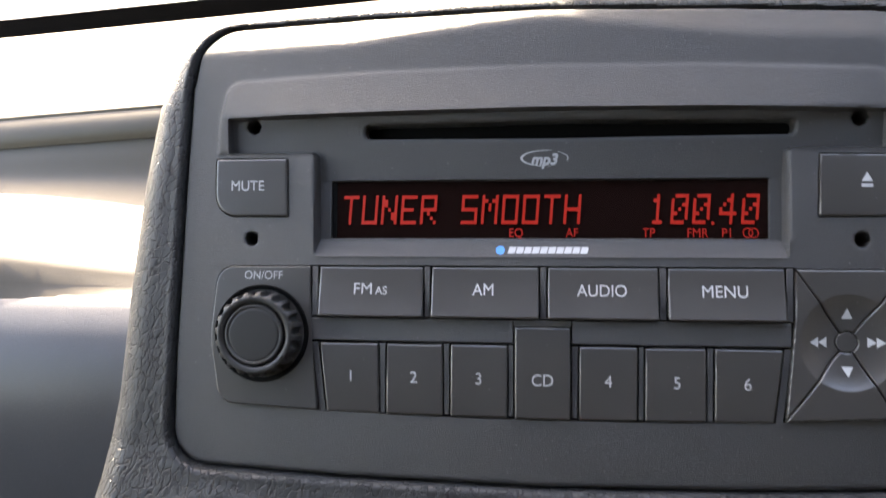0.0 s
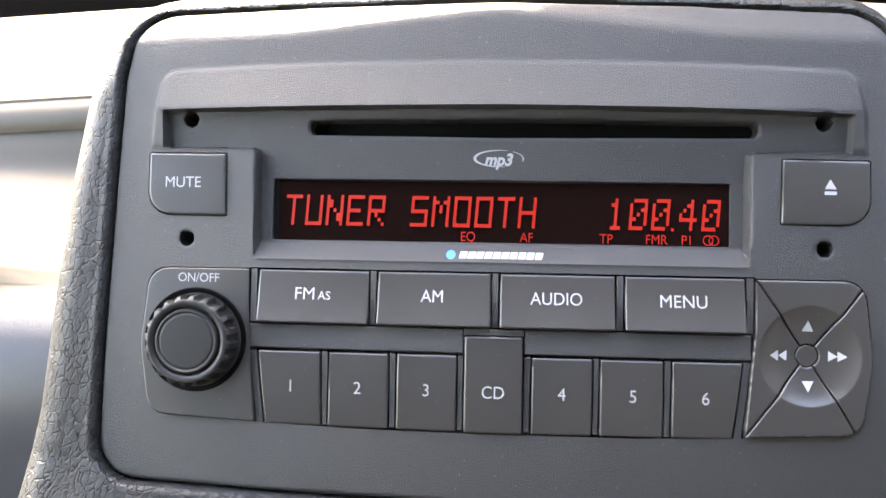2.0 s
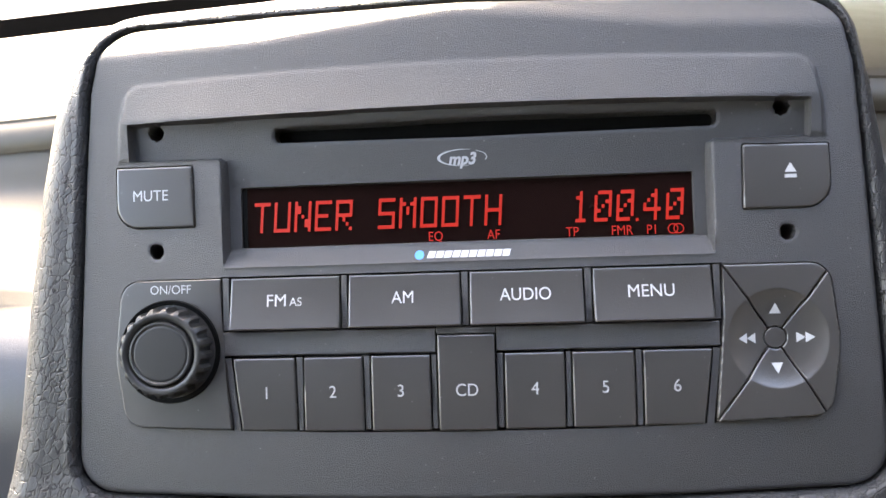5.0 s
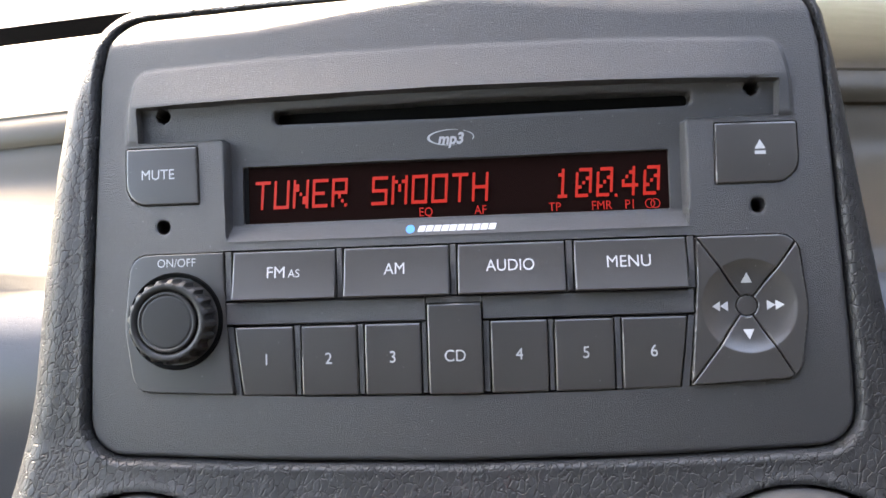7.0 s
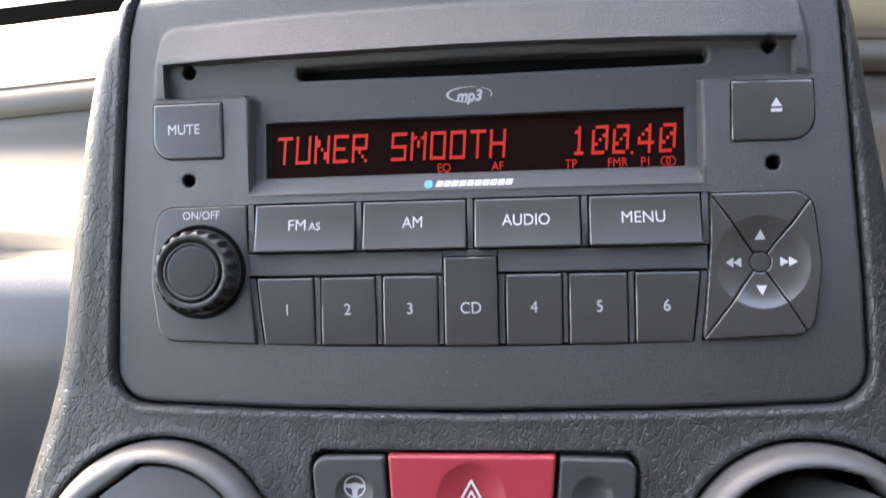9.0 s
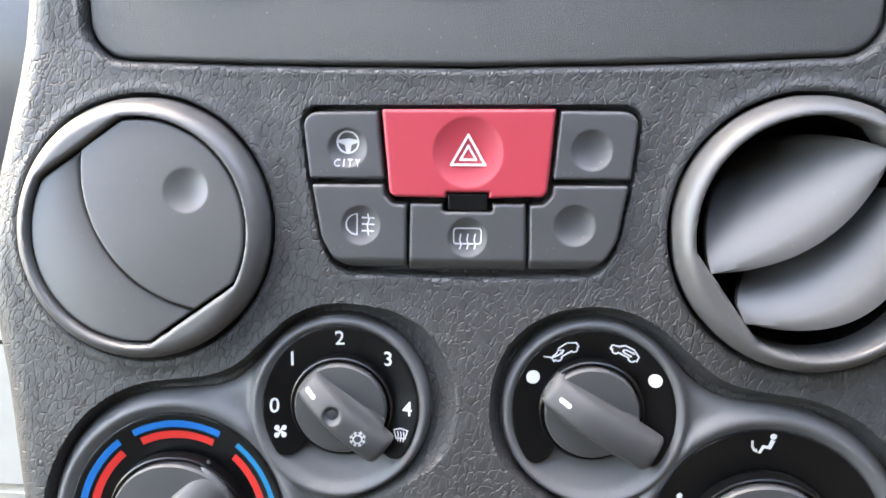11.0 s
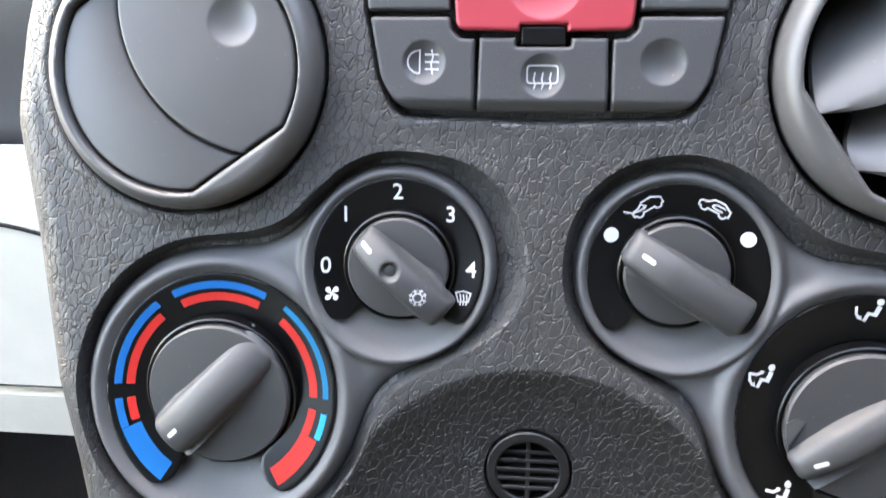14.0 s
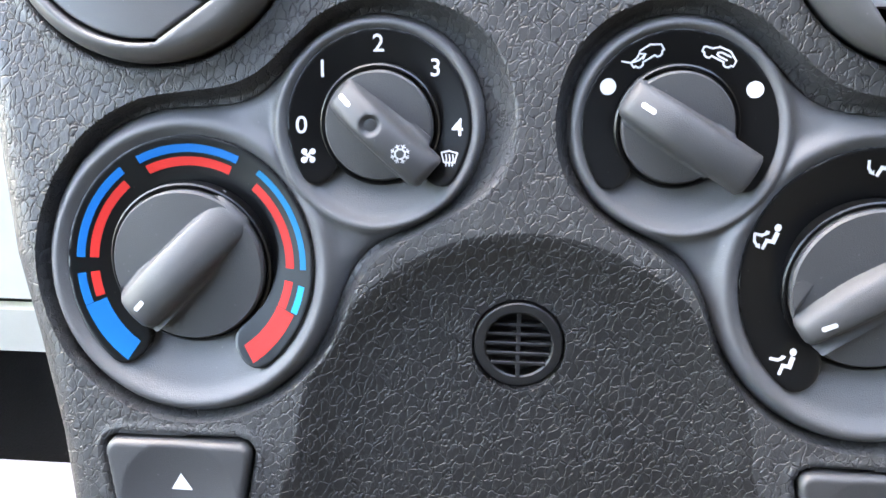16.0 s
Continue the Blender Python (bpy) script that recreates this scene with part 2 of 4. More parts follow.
def mesh_part(name, verts, faces, mat, parent, label="", base=flat, shade=False):
    """One mesh of (u, v, h) points under a thing or a part."""
    a = np.array(verts, float)
    home = HOME[parent.name]
    xyz = np.stack([a[:, 0], -(a[:, 2] + base(a[:, 0], a[:, 1])), a[:, 1]], 1) / 1000 - np.array(home)
    me = bpy.data.meshes.new(name)
    me.from_pydata(xyz.tolist(), [], [list(f) for f in faces])
    if shade:
        me.shade_smooth()
    bm = bmesh.new()
    bm.from_mesh(me)
    bmesh.ops.recalc_face_normals(bm, faces=bm.faces)
    bm.to_mesh(me)
    bm.free()
    me.materials.append(mat)
    ob = new(name, me)
    ob.parent = parent
    HOME[ob.name] = home
    return tagged(ob, label)


def field(name, outline, height, size, cell, mat, parent, label="", base=flat, skirt=None, flare=0.0, creases=()):
    """A moulded surface: a fine sheet whose rim follows an outline, with its height given all over, and walls down to the skirt."""
    u0, v0, u1, v1 = size
    nu, nv = int((u1 - u0) / cell) + 2, int((v1 - v0) / cell) + 2
    u, v = np.meshgrid(u0 + np.arange(nu) * cell, v0 + np.arange(nv) * cell)
    u, v = u.ravel(), v.ravel()

    def snap(d, who):
        e = 0.02
        for _ in range(3):
            s = d(u[who], v[who])
            gx = (d(u[who] + e, v[who]) - d(u[who] - e, v[who])) / (2 * e)
            gy = (d(u[who], v[who] + e) - d(u[who], v[who] - e)) / (2 * e)
            g2 = np.maximum(gx * gx + gy * gy, 0.2)
            u[who] -= s * gx / g2
            v[who] -= s * gy / g2
    s = outline(u, v)
    i = np.arange(nu * nv).reshape(nv, nu)
    quads = np.stack([i[:-1, :-1], i[:-1, 1:], i[1:, 1:], i[1:, :-1]], -1).reshape(-1, 4)
    quads = quads[(s[quads] < -0.12 * cell).any(1)]
    used = np.unique(quads)
    rim = used[s[used] > 0]
    inner = used[s[used] <= 0]
    for d in creases:
        near = inner[np.abs(d(u[inner], v[inner])) < 0.5 * cell]
        snap(d, near)
    snap(outline, rim)
    h = height(u, v)
    verts = np.stack([u, v, h], 1)
    back = np.full(len(u), -1)
    back[used] = np.arange(len(used))
    verts, quads = verts[used], back[quads]
    faces = quads.tolist()
    if skirt is not None:
        count = {}
        for q in faces:
            for k in range(4):
                a, b = q[k], q[(k + 1) % 4]
                key = (a, b) if a < b else (b, a)
                count[key] = None if key in count else (a, b)
        edges = [e for e in count.values() if e]
        ring = sorted({k for e in edges for k in e})
        low_of = {k: len(verts) + n for n, k in enumerate(ring)}
        ru, rv = verts[ring, 0], verts[ring, 1]
        if flare:
            e = 0.05
            gx = (outline(ru + e, rv) - outline(ru - e, rv)) / (2 * e)
            gy = (outline(ru, rv + e) - outline(ru, rv - e)) / (2 * e)
            ru, rv = ru + gx * flare, rv + gy * flare
        verts = np.vstack([verts, np.stack([ru, rv, np.full(len(ring), float(skirt))], 1)])
        faces += [(b, a, low_of[a], low_of[b]) for a, b in edges]
    ob = mesh_part(name, verts, faces, mat, parent, label, base, shade=True)
    ob.data.set_sharp_from_angle(angle=radians(50))
    return ob


def slab(name, poly, h0, h1, bevel, mat, parent, label="", base=flat, dish=0.0):
    """A key or bar: a polygon with thickness and a rounded top edge."""
    p = np.array(poly, float)
    p = p[np.hypot(*(p - np.roll(p, 1, 0)).T) > 1e-4]
    area = 0.5 * np.sum(p[:, 0] * np.roll(p[:, 1], -1) - np.roll(p[:, 0], -1) * p[:, 1])
    if area < 0:
        p = p[::-1]
    e = np.roll(p, -1, 0) - p
    nrm = np.stack([e[:, 1], -e[:, 0]], 1) / np.hypot(*e.T)[:, None]
    pn = np.roll(nrm, 1, 0)
    m = nrm + pn
    m /= np.maximum((m * nrm).sum(1), 0.35)[:, None]
    rings = [(0, h0), (0, h1 - bevel)] + [(bevel * (1 - math.cos(a)), h1 - bevel + bevel * math.sin(a)) for a in (0.52, 1.05, 1.5708)]
    verts, n = [], len(p)
    for inset, h in rings:
        q = p - m * inset
        verts += [(a, b, h) for a, b in q]
    faces = [[k * n + i, k * n + (i + 1) % n, (k + 1) * n + (i + 1) % n, (k + 1) * n + i] for k in range(len(rings) - 1) for i in range(n)]
    faces.append([(len(rings) - 1) * n + i for i in range(n)])
    return mesh_part(name, verts, faces, mat, parent, label, base)


def keycap(poly, h1, crown, parent, base, mat):
    """A push key: a slightly bowed top with rounded edges; gives the part and its height for printing on it."""
    d = sd_poly(poly)
    us, vs = [p[0] for p in poly], [p[1] for p in poly]
    mid = (min(vs) + max(vs)) / 2

    def top(u, v):
        return h1 - crown * (v - mid) ** 2 + 0.0 * u

    def height(u, v):
        return top(u, v) - edge_drop(d(u, v), 0.4)
    key = field("key", d, height, (min(us) - 0.4, min(vs) - 0.4, max(us) + 0.4, max(vs) + 0.4), 0.4, mat, parent, base=base, skirt=-3.5)
    return key, top


def lathe(name, profile, cu, cv, mat, parent, label="", base=flat, n=64, ripple=None):
    """Turned shape: profile of (radius, h) from the rim to the middle; ripple(angle, k) scales the radius of ring k."""
    off = float(base(np.float64(cu), np.float64(cv)))
    verts, faces = [], []
    for k, (r, h) in enumerate(profile):
        for i in range(n):
            a = 2 * math.pi * i / n
            rr = r * (ripple(a, k) if ripple else 1)
            verts.append((cu + rr * math.cos(a), cv + rr * math.sin(a), h + off))
    for k in range(len(profile) - 1):
        for i in range(n):
            faces.append([k * n + i, k * n + (i + 1) % n, (k + 1) * n + (i + 1) % n, (k + 1) * n + i])
    faces.append([(len(profile) - 1) * n + i for i in range(n)])
    ob = mesh_part(name, verts, faces, mat, parent, label, flat, shade=True)
    ob.data.set_sharp_from_angle(angle=radians(35))
    return ob


class Ink:
    """Printed marks, gathered into one thin mesh lying on a surface of height h."""
    def __init__(self, h, thick=0.12):
        self.h, self.thick, self.v, self.f = h, thick, [], []

    def poly(self, pts):
        n = len(self.v)
        h = self.h(np.array([p[0] for p in pts]), np.array([p[1] for p in pts])) if callable(self.h) else [self.h] * len(pts)
        self.v += [(p[0], p[1], float(k) + self.thick) for p, k in zip(pts, h)]
        self.f.append(list(range(n, n + len(pts))))
        return self

    def line(self, pts, w, closed=False):
        pts = [np.array(p, float) for p in pts]
        n = len(pts)
        for k in range(n if closed else n - 1):
            a, b = pts[k], pts[(k + 1) % n]
            d = (b - a) / max(np.hypot(*(b - a)), 1e-9)
            s = np.array([-d[1], d[0]]) * w / 2
            e = d * w * 0.45
            self.poly([a - e - s, b + e - s, b + e + s, a - e + s])
        return self

    def arc(self, cu, cv, r0, r1, a0, a1, n=24):
        """Angles in degrees from straight up, clockwise."""
        ang = [math.radians(a0 + (a1 - a0) * k / n) for k in range(n + 1)]
        for a, b in zip(ang, ang[1:]):
            self.poly([(cu + r * math.sin(t), cv + r * math.cos(t)) for r, t in ((r0, a), (r0, b), (r1, b), (r1, a))])
        return self

    def disc(self, cu, cv, r, n=24):
        return self.poly([(cu + r * math.cos(2 * math.pi * k / n), cv + r * math.sin(2 * math.pi * k / n)) for k in range(n)])

    def put(self, name, mat, parent, label="", base=flat):
        return mesh_part(name, self.v, self.f, mat, parent, label, base)


def letters(text, cu, cv, size, h, mat, parent, base=flat, wide=1.0, slant=0.0, weight=0.0, label="", name="lettering"):
    """Printed words in the built-in face, centred at (cu, cv); size is the height of a capital."""
    cd = bpy.data.curves.new("words", "FONT")
    cd.body, cd.size, cd.shear, cd.offset = text, 1.0, slant, weight
    ob = bpy.data.objects.new("words", cd)
    scene.collection.objects.link(ob)
    me = bpy.data.meshes.new_from_object(ob.evaluated_get(bpy.context.evaluated_depsgraph_get()))
    bpy.data.objects.remove(ob)
    bpy.data.curves.remove(cd)
    co = np.array([v.co[:] for v in me.vertices])
    faces = [list(f.vertices) for f in me.polygons]
    bpy.data.meshes.remove(me)
    k = size / 0.69
    lo, hi = co.min(0), co.max(0)
    u = (co[:, 0] - (lo[0] + hi[0]) / 2) * k * wide + cu
    v = (co[:, 1] - 0.345) * k + cv
    hh = h(u, v) if callable(h) else np.full(len(u), float(h))
    return mesh_part(name, np.stack([u, v, hh + 0.1], 1), faces, mat, parent, label, base)


# ---- cabin: plain unseen walls sized to shape the light, and the dash behind the console
FABRIC = material("grey_fabric", (0.028, 0.030, 0.033), 0.9, grain=0.0004, grain_size=0.003)
HEADLINER = material("headliner", (0.11, 0.11, 0.112), 0.9, grain=0.0003, grain_size=0.003)
# Cream trim, with sunlight put into its colour by paling it.
CREAM = material("cream_trim_sunlit", (0.56, 0.53, 0.46), 0.5, grain=0.00008, grain_size=0.002)
CARPET = material("black_carpet", (0.011, 0.011, 0.011), 0.95, grain=0.001, grain_size=0.002)
SILL = material("pale_sill", (0.72, 0.70, 0.76), 0.4)
FRIT = material("black_glass_band", (0.0005, 0.0004, 0.0003), 0.7, spec=0.02)
TAN = leather("tan_dash_top", (0.066, 0.053, 0.035), cell=0.003, depth=0.00001, rough=0.45, crease_shade=0.0)
ROAD = material("asphalt", (0.055, 0.06, 0.066), 0.9, grain=0.002, grain_size=0.01)
Z0 = 0.90


def sheet(name, profile, x0, x1, mat, label="", category="", thick=0.006, nx=24, shade=True, sag=None):
    """A panel swept across the car along a profile of (y, z) in millimetres, with thickness."""
    verts, faces = [], []
    at = profile if callable(profile) else lambda x: profile
    n = len(at(x0))
    for side in (0, 1):
        for k in range(nx + 1):
            x = x0 + (x1 - x0) * k / nx
            p = np.array(at(x), float)
            tan = np.gradient(p, axis=0)
            nrm = np.stack([-tan[:, 1], tan[:, 0]], 1)
            nrm /= np.hypot(*nrm.T)[:, None]
            for (y, z), (a, b) in zip(p, nrm):
                dy, dz = sag(x) if sag else (0, 0)
                verts.append((x / 1000, (y + dy) / 1000 - side * a * thick, (z + dz) / 1000 - side * b * thick))
    m = (nx + 1) * n
    for side in (0, 1):
        for k in range(nx):
            for i in range(n - 1):
                q = [k * n + i, k * n + i + 1, (k + 1) * n + i + 1, (k + 1) * n + i]
                faces.append([side * m + j for j in q])
    rim = [k * n for k in range(nx + 1)] + [nx * n + i for i in range(1, n)] + [k * n + n - 1 for k in range(nx - 1, -1, -1)] + list(range(n - 2, 0, -1))
    for a, b in zip(rim, rim[1:] + rim[:1]):
        faces.append([a, b, m + b, m + a])
    me = bpy.data.meshes.new(name)
    me.from_pydata(verts, [], faces)
    bm = bmesh.new()
    bm.from_mesh(me)
    bmesh.ops.recalc_face_normals(bm, faces=bm.faces)
    bm.to_mesh(me)
    bm.free()
    if shade:
        me.shade_smooth()
        me.set_sharp_from_angle(angle=radians(40))
    me.materials.append(mat)
    ob = new(name, me)
    ob.location = (0, 0, Z0)
    return tagged(ob, label, category, kind="structure")


def curve_through(points, n=8):
    """A smooth profile through a few points."""
    p = [np.array(q, float) for q in points]
    p = [2 * p[0] - p[1]] + p + [2 * p[-1] - p[-2]]
    out = []
    for a, b, c, d in zip(p, p[1:], p[2:], p[3:]):
        for k in range(n):
            t = k / n
            out.append(0.5 * (2 * b + (c - a) * t + (2 * a - 5 * b + 4 * c - d) * t * t + (3 * b - a - 3 * c + d) * t ** 3))
    return out + [p[-2]]


def crown(x):
    """The dash top stands highest in the middle of the car."""
    return 0, -0.06 * (abs(x) - 250)


def shelf(x):
    """The shelf ends in a slanting fold that runs out towards the console, shaped to fit a shade edge in the camera's
    view.
    """
    k = min(1.0, max(0.0, (abs(x) - 184) / 69))
    s = crown(x)[1]
    y, z = 72 - 4 * k, -90 + 11 * k
    return curve_through([(150, -41 + s), (144, -52 + 0.6 * s), (132, -66), (100, -80 + 6 * k), (y, z)]) + [(y - 4, z - 4 - 3 * k), (58, -96)]


sheet("dash_top", curve_through([(585, -30), (420, -24), (260, -27), (165, -31), (153, -34.5), (147.5, -39), (146.5, -44)]), -720, 720, TAN,
      "sunlit tan grained dashboard top", "dashboard", sag=crown)
sheet("dash_shelf", shelf, -720, 720, TAN, "tan grained dashboard shelf under a creased lip", "dashboard", nx=96)
sheet("dash_lower", curve_through([(60, -94.5), (53, -97.5), (45, -104), (38, -115), (32, -132), (27, -160), (25, -190), (25, -220), (38, -243), (85, -258), (170, -262)]), -720, 720, DASH_LEATHER,
      "dark grained lower dashboard", "dashboard")
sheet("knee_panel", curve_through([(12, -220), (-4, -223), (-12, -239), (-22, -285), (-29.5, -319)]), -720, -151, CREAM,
      "cream knee panel below the dashboard, paled to read as sunlit", "trim panel")
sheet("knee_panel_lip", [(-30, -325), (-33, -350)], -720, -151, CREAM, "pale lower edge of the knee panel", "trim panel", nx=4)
sheet("floor", [(600, -760), (200, -780), (-300, -800), (-1700, -800)], -720, 720, CARPET, "black carpet on the cabin floor", "floor", nx=4)
sheet("bulkhead", [(330, -240), (330, -800)], -720, 720, CARPET, "black carpeted bulkhead behind the footwell", "wall", nx=4)
sheet("door_sill", [(150, -738), (0, -748)], -720, -330, SILL, "pale door sill strip at the footwell's edge", "sill", nx=4)
sheet("windscreen_band", [(598, -10), (583, -31)], -720, 720, FRIT, "black band along the windscreen's base", "windscreen", nx=24, sag=crown)
# Unseen roof: its front edge and dark lining are set to shape the light.
sheet("roof", curve_through([(-330, 568), (-520, 574), (-1000, 560), (-1700, 480)]), -700, 700, HEADLINER, "unseen dark grey headliner, its front edge set for the light", "ceiling", nx=6)
GLASS = bpy.data.materials.new("windscreen_glass")
GLASS.use_nodes = True
gn = GLASS.node_tree
clear, gloss, mix, fres = (gn.nodes.new("ShaderNode" + k) for k in ("BsdfTransparent", "BsdfGlossy", "MixShader", "Fresnel"))
fres.inputs["IOR"].default_value = 1.15
gloss.inputs["Roughness"].default_value = 0.02
gn.links.new(fres.outputs[0], mix.inputs[0])
gn.links.new(clear.outputs[0], mix.inputs[1])
gn.links.new(gloss.outputs[0], mix.inputs[2])
gn.links.new(mix.outputs[0], gn.nodes["Material Output"].inputs["Surface"])
pane = sheet("windscreen", [(640, 20), (200, 380), (-328, 575)], -715, 715, GLASS, "clear raked windscreen", "windscreen", thick=0.004, nx=4, shade=False)
pane.visible_shadow = False
sheet("rear_wall", [(-1500, 540), (-1500, -800)], -720, 720, FABRIC, "unseen grey wall closing the rear to cut light from behind", "wall", nx=4)


def plate_box(name, x0, y0, z0, x1, y1, z1, mat, label, category):
    bm = bmesh.new()
    bmesh.ops.create_cube(bm, size=1, matrix=Matrix.LocRotScale(((x0 + x1) / 2, (y0 + y1) / 2, (z0 + z1) / 2), None, (x1 - x0, y1 - y0, z1 - z0)))
    bmesh.ops.bevel(bm, geom=bm.edges[:], offset=0.01, segments=2, affect="EDGES")
    me = bpy.data.meshes.new(name)
    bm.to_mesh(me)
    bm.free()
    me.materials.append(mat)
    return tagged(new(name, me), label, category, kind="structure")


# Unseen side walls, added and sized to block light from the sides.
plate_box("wall_east", 0.72, -1.7, 0.1, 0.76, 0.65, 1.40, FABRIC, "unseen grey side wall raised over the window to cut light", "wall")
plate_box("light_stop_east", 0.72, -1.7, 1.40, 0.76, -0.25, 1.47, FABRIC, "unseen grey wall added to cut light from the rear side", "wall")
plate_box("light_stop_west", -0.76, -1.7, 0.74, -0.72, -0.85, 1.47, FABRIC, "unseen grey wall added to cut light from the rear side", "wall")
plate_box("wall_west", -0.76, -1.7, 0.0, -0.72, 0.65, 0.5, FABRIC, "grey sill of the open doorway", "wall")
plate_box("light_stop_west_low", -0.76, -1.7, 0.5, -0.72, -0.32, 0.74, FABRIC, "unseen grey block added behind the doorway to cut low light", "wall")
plate_box("ground", -60, -60, -0.3, 60, 60, -0.25, ROAD, "grey asphalt ground round the car", "ground")


def seam_dip(x):
    z = -234.8 - 0.004 * max(0.0, x + 245) ** 2
    return 0.217 * (z + 239), z


sheet("trim_seam", [(-17.2, 0.7), (-17.5, -0.7)], -420, -170, CARPET, "thin dark seam curving across the knee panel", "seam", thick=0.002, nx=50, sag=seam_dip)


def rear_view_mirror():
    """The unseen mirror hangs from the windscreen header by a short stem; its oversized plate is added to shade the
    dash.
    """
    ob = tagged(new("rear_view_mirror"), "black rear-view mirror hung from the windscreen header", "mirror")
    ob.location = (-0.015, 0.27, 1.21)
    for name, place, size, turn in (("housing", (0, 0, 0), (0.25, 0.03, 0.07), (0.2, 0, 0.05)), ("stem", (0, 0.004, 0.045), (0.025, 0.02, 0.10), (-0.45, 0, 0)), ("shade_plate", (0.06, 0.125, -0.07), (0.22, 0.17, 0.012), (-0.685, 0, 0))):
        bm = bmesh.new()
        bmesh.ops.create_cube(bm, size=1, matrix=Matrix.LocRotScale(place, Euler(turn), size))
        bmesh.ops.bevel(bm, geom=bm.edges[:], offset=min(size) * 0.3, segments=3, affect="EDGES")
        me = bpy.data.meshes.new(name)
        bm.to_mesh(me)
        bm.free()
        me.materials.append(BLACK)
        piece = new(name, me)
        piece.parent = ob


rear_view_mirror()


def shade_board():
    """An unseen dark board against the windscreen on the passenger's side, added to shade dash and console: a stiff
    board with a bound rim.
    """
    ob = tagged(new("shade_board"), "unseen dark board added at the windscreen to shade the right side", "sunshade")
    ob.matrix_world = Matrix.Translation((0.32, 0.395, 1.095)) @ Euler((-0.686, 0, 0)).to_matrix().to_4x4()
    for name, size, hole in (("panel", (0.74, 0.50, 0.004), 0.0), ("rim", (0.76, 0.52, 0.008), 0.012)):
        bm = bmesh.new()
        x, y, z = (k / 2 for k in size)
        outer = rounded([(-x, -y, 0.03), (x, -y, 0.03), (x, y, 0.03), (-x, y, 0.03)])
        rings = [[(u, v, -z) for u, v in outer], [(u, v, z) for u, v in outer]]
        if hole:
            inner = [(u * (1 - hole / x), v * (1 - hole / y)) for u, v in outer]
            rings += [[(u, v, z) for u, v in inner], [(u, v, -z) for u, v in inner]]
        vs = [[bm.verts.new(p) for p in ring] for ring in rings]
        n = len(outer)
        pairs = list(zip(vs, vs[1:] + vs[:1])) if hole else [(vs[0], vs[1])]
        for a, b in pairs:
            for k in range(n):
                bm.faces.new((a[k], a[(k + 1) % n], b[(k + 1) % n], b[k]))
        if not hole:
            bm.faces.new(vs[0][::-1])
            bm.faces.new(vs[1])
        bmesh.ops.recalc_face_normals(bm, faces=bm.faces)
        me = bpy.data.meshes.new(name)
        bm.to_mesh(me)
        bm.free()
        me.materials.append(FABRIC if name == "panel" else BLACK)
        piece = new(name, me)
        piece.parent = ob


shade_board()


# ---- outlines on the fascia
HALF = [(0, 47, 0), (60, 45.5, 0), (112.6, 41, 17), (118.3, 8, 0), (121.5, -16, 0), (126.5, -51, 0), (131.5, -86, 0), (136, -112, 0), (143, -145, 20),
        (146.5, -170, 20), (142.5, -205, 20), (140, -246, 20), (136, -270, 0), (130.5, -296, 0), (126, -330, 0), (120, -400, 0), (0, -400, 0)]
LEFT_OUT = (0, 0, 1.8, 6.2, 7.5, 7, 5.5, 6, 7, 6.8, 4.5, 2, 0, 0, 0, 0, 0)
CONSOLE = rounded([(u - 0.8 if u else u, v, r) for u, v, r in HALF] + [(-u - out, v, r) for (u, v, r), out in zip(HALF[::-1], LEFT_OUT[::-1]) if u])
PLATE_HALF = [(0, 34.2, 0), (55, 33.7, 0), (106, 31.7, 15), (110.3, 12, 0), (112.2, -20, 0), (114.6, -70, 0), (115.8, -105.3, 11), (60, -107.4, 0), (0, -108.3, 0)]
PLATE_OUT = rounded(PLATE_HALF + [(-u, v, r) for u, v, r in PLATE_HALF[::-1] if u])
T, F = (-89.8, -246.6), (-39.0, -209.1)
T2, F2 = (87.6, -246.6), (36.9, -208.9)
RT, RF = 41.2, 27.8
BEZ_L = melt(sd_circle(*T, RT), sd_circle(*F, RF), 26)
BEZ_R = melt(sd_circle(*T2, RT), sd_circle(*F2, RF), 26)
V1, V2 = (-98.3, -155.7), (96.6, -155.4)
RV = 38.6
SW_WELL = rounded([(-50.8, -119.6, 5), (49.2, -119.6, 5), (46.6, -141, 0), (42.4, -160, 12), (38.0, -168.4, 8), (-0.8, -169.6, 0), (-39.6, -168.4, 8), (-44, -160, 12), (-48.2, -141, 0)])
BTN_L = rounded([(-114.8, -293.3, 4), (-71.2, -293.1, 4), (-76.0, -322, 4), (-109.5, -322, 4)])
BTN_R = mirror(BTN_L)
GRILLE = (-1.3, -266.5)
d_console, d_plate = sd_poly(CONSOLE), sd_poly(PLATE_OUT)
d_well = sd_poly(SW_WELL)
d_bl, d_br = sd_poly(BTN_L), sd_poly(BTN_R)
d_v1, d_v2 = sd_circle(*V1, RV), sd_circle(*V2, RV)
d_dome = lambda u, v: np.where(v > -295.3, np.hypot(u + 0.5, v + 295.3) - 60.0, np.abs(u + 0.5) - 60.0 - 0.35 * (-295.3 - v))
d_gr = sd_circle(*GRILLE, 12.5)


def roll(u, v):
    """The fascia's head rolls back towards the windscreen, sooner near the corners."""
    begin = 30.0 - 7.2 * np.clip(np.hypot(u, 8) / 62.0, 0, 1) - 1.5 * np.clip((np.abs(u) - 62) / 45, 0, 1)
    x = np.clip(v - begin, 0, 60)
    return 0.46 * np.where(x < 4, x * x / 8, x - 2)


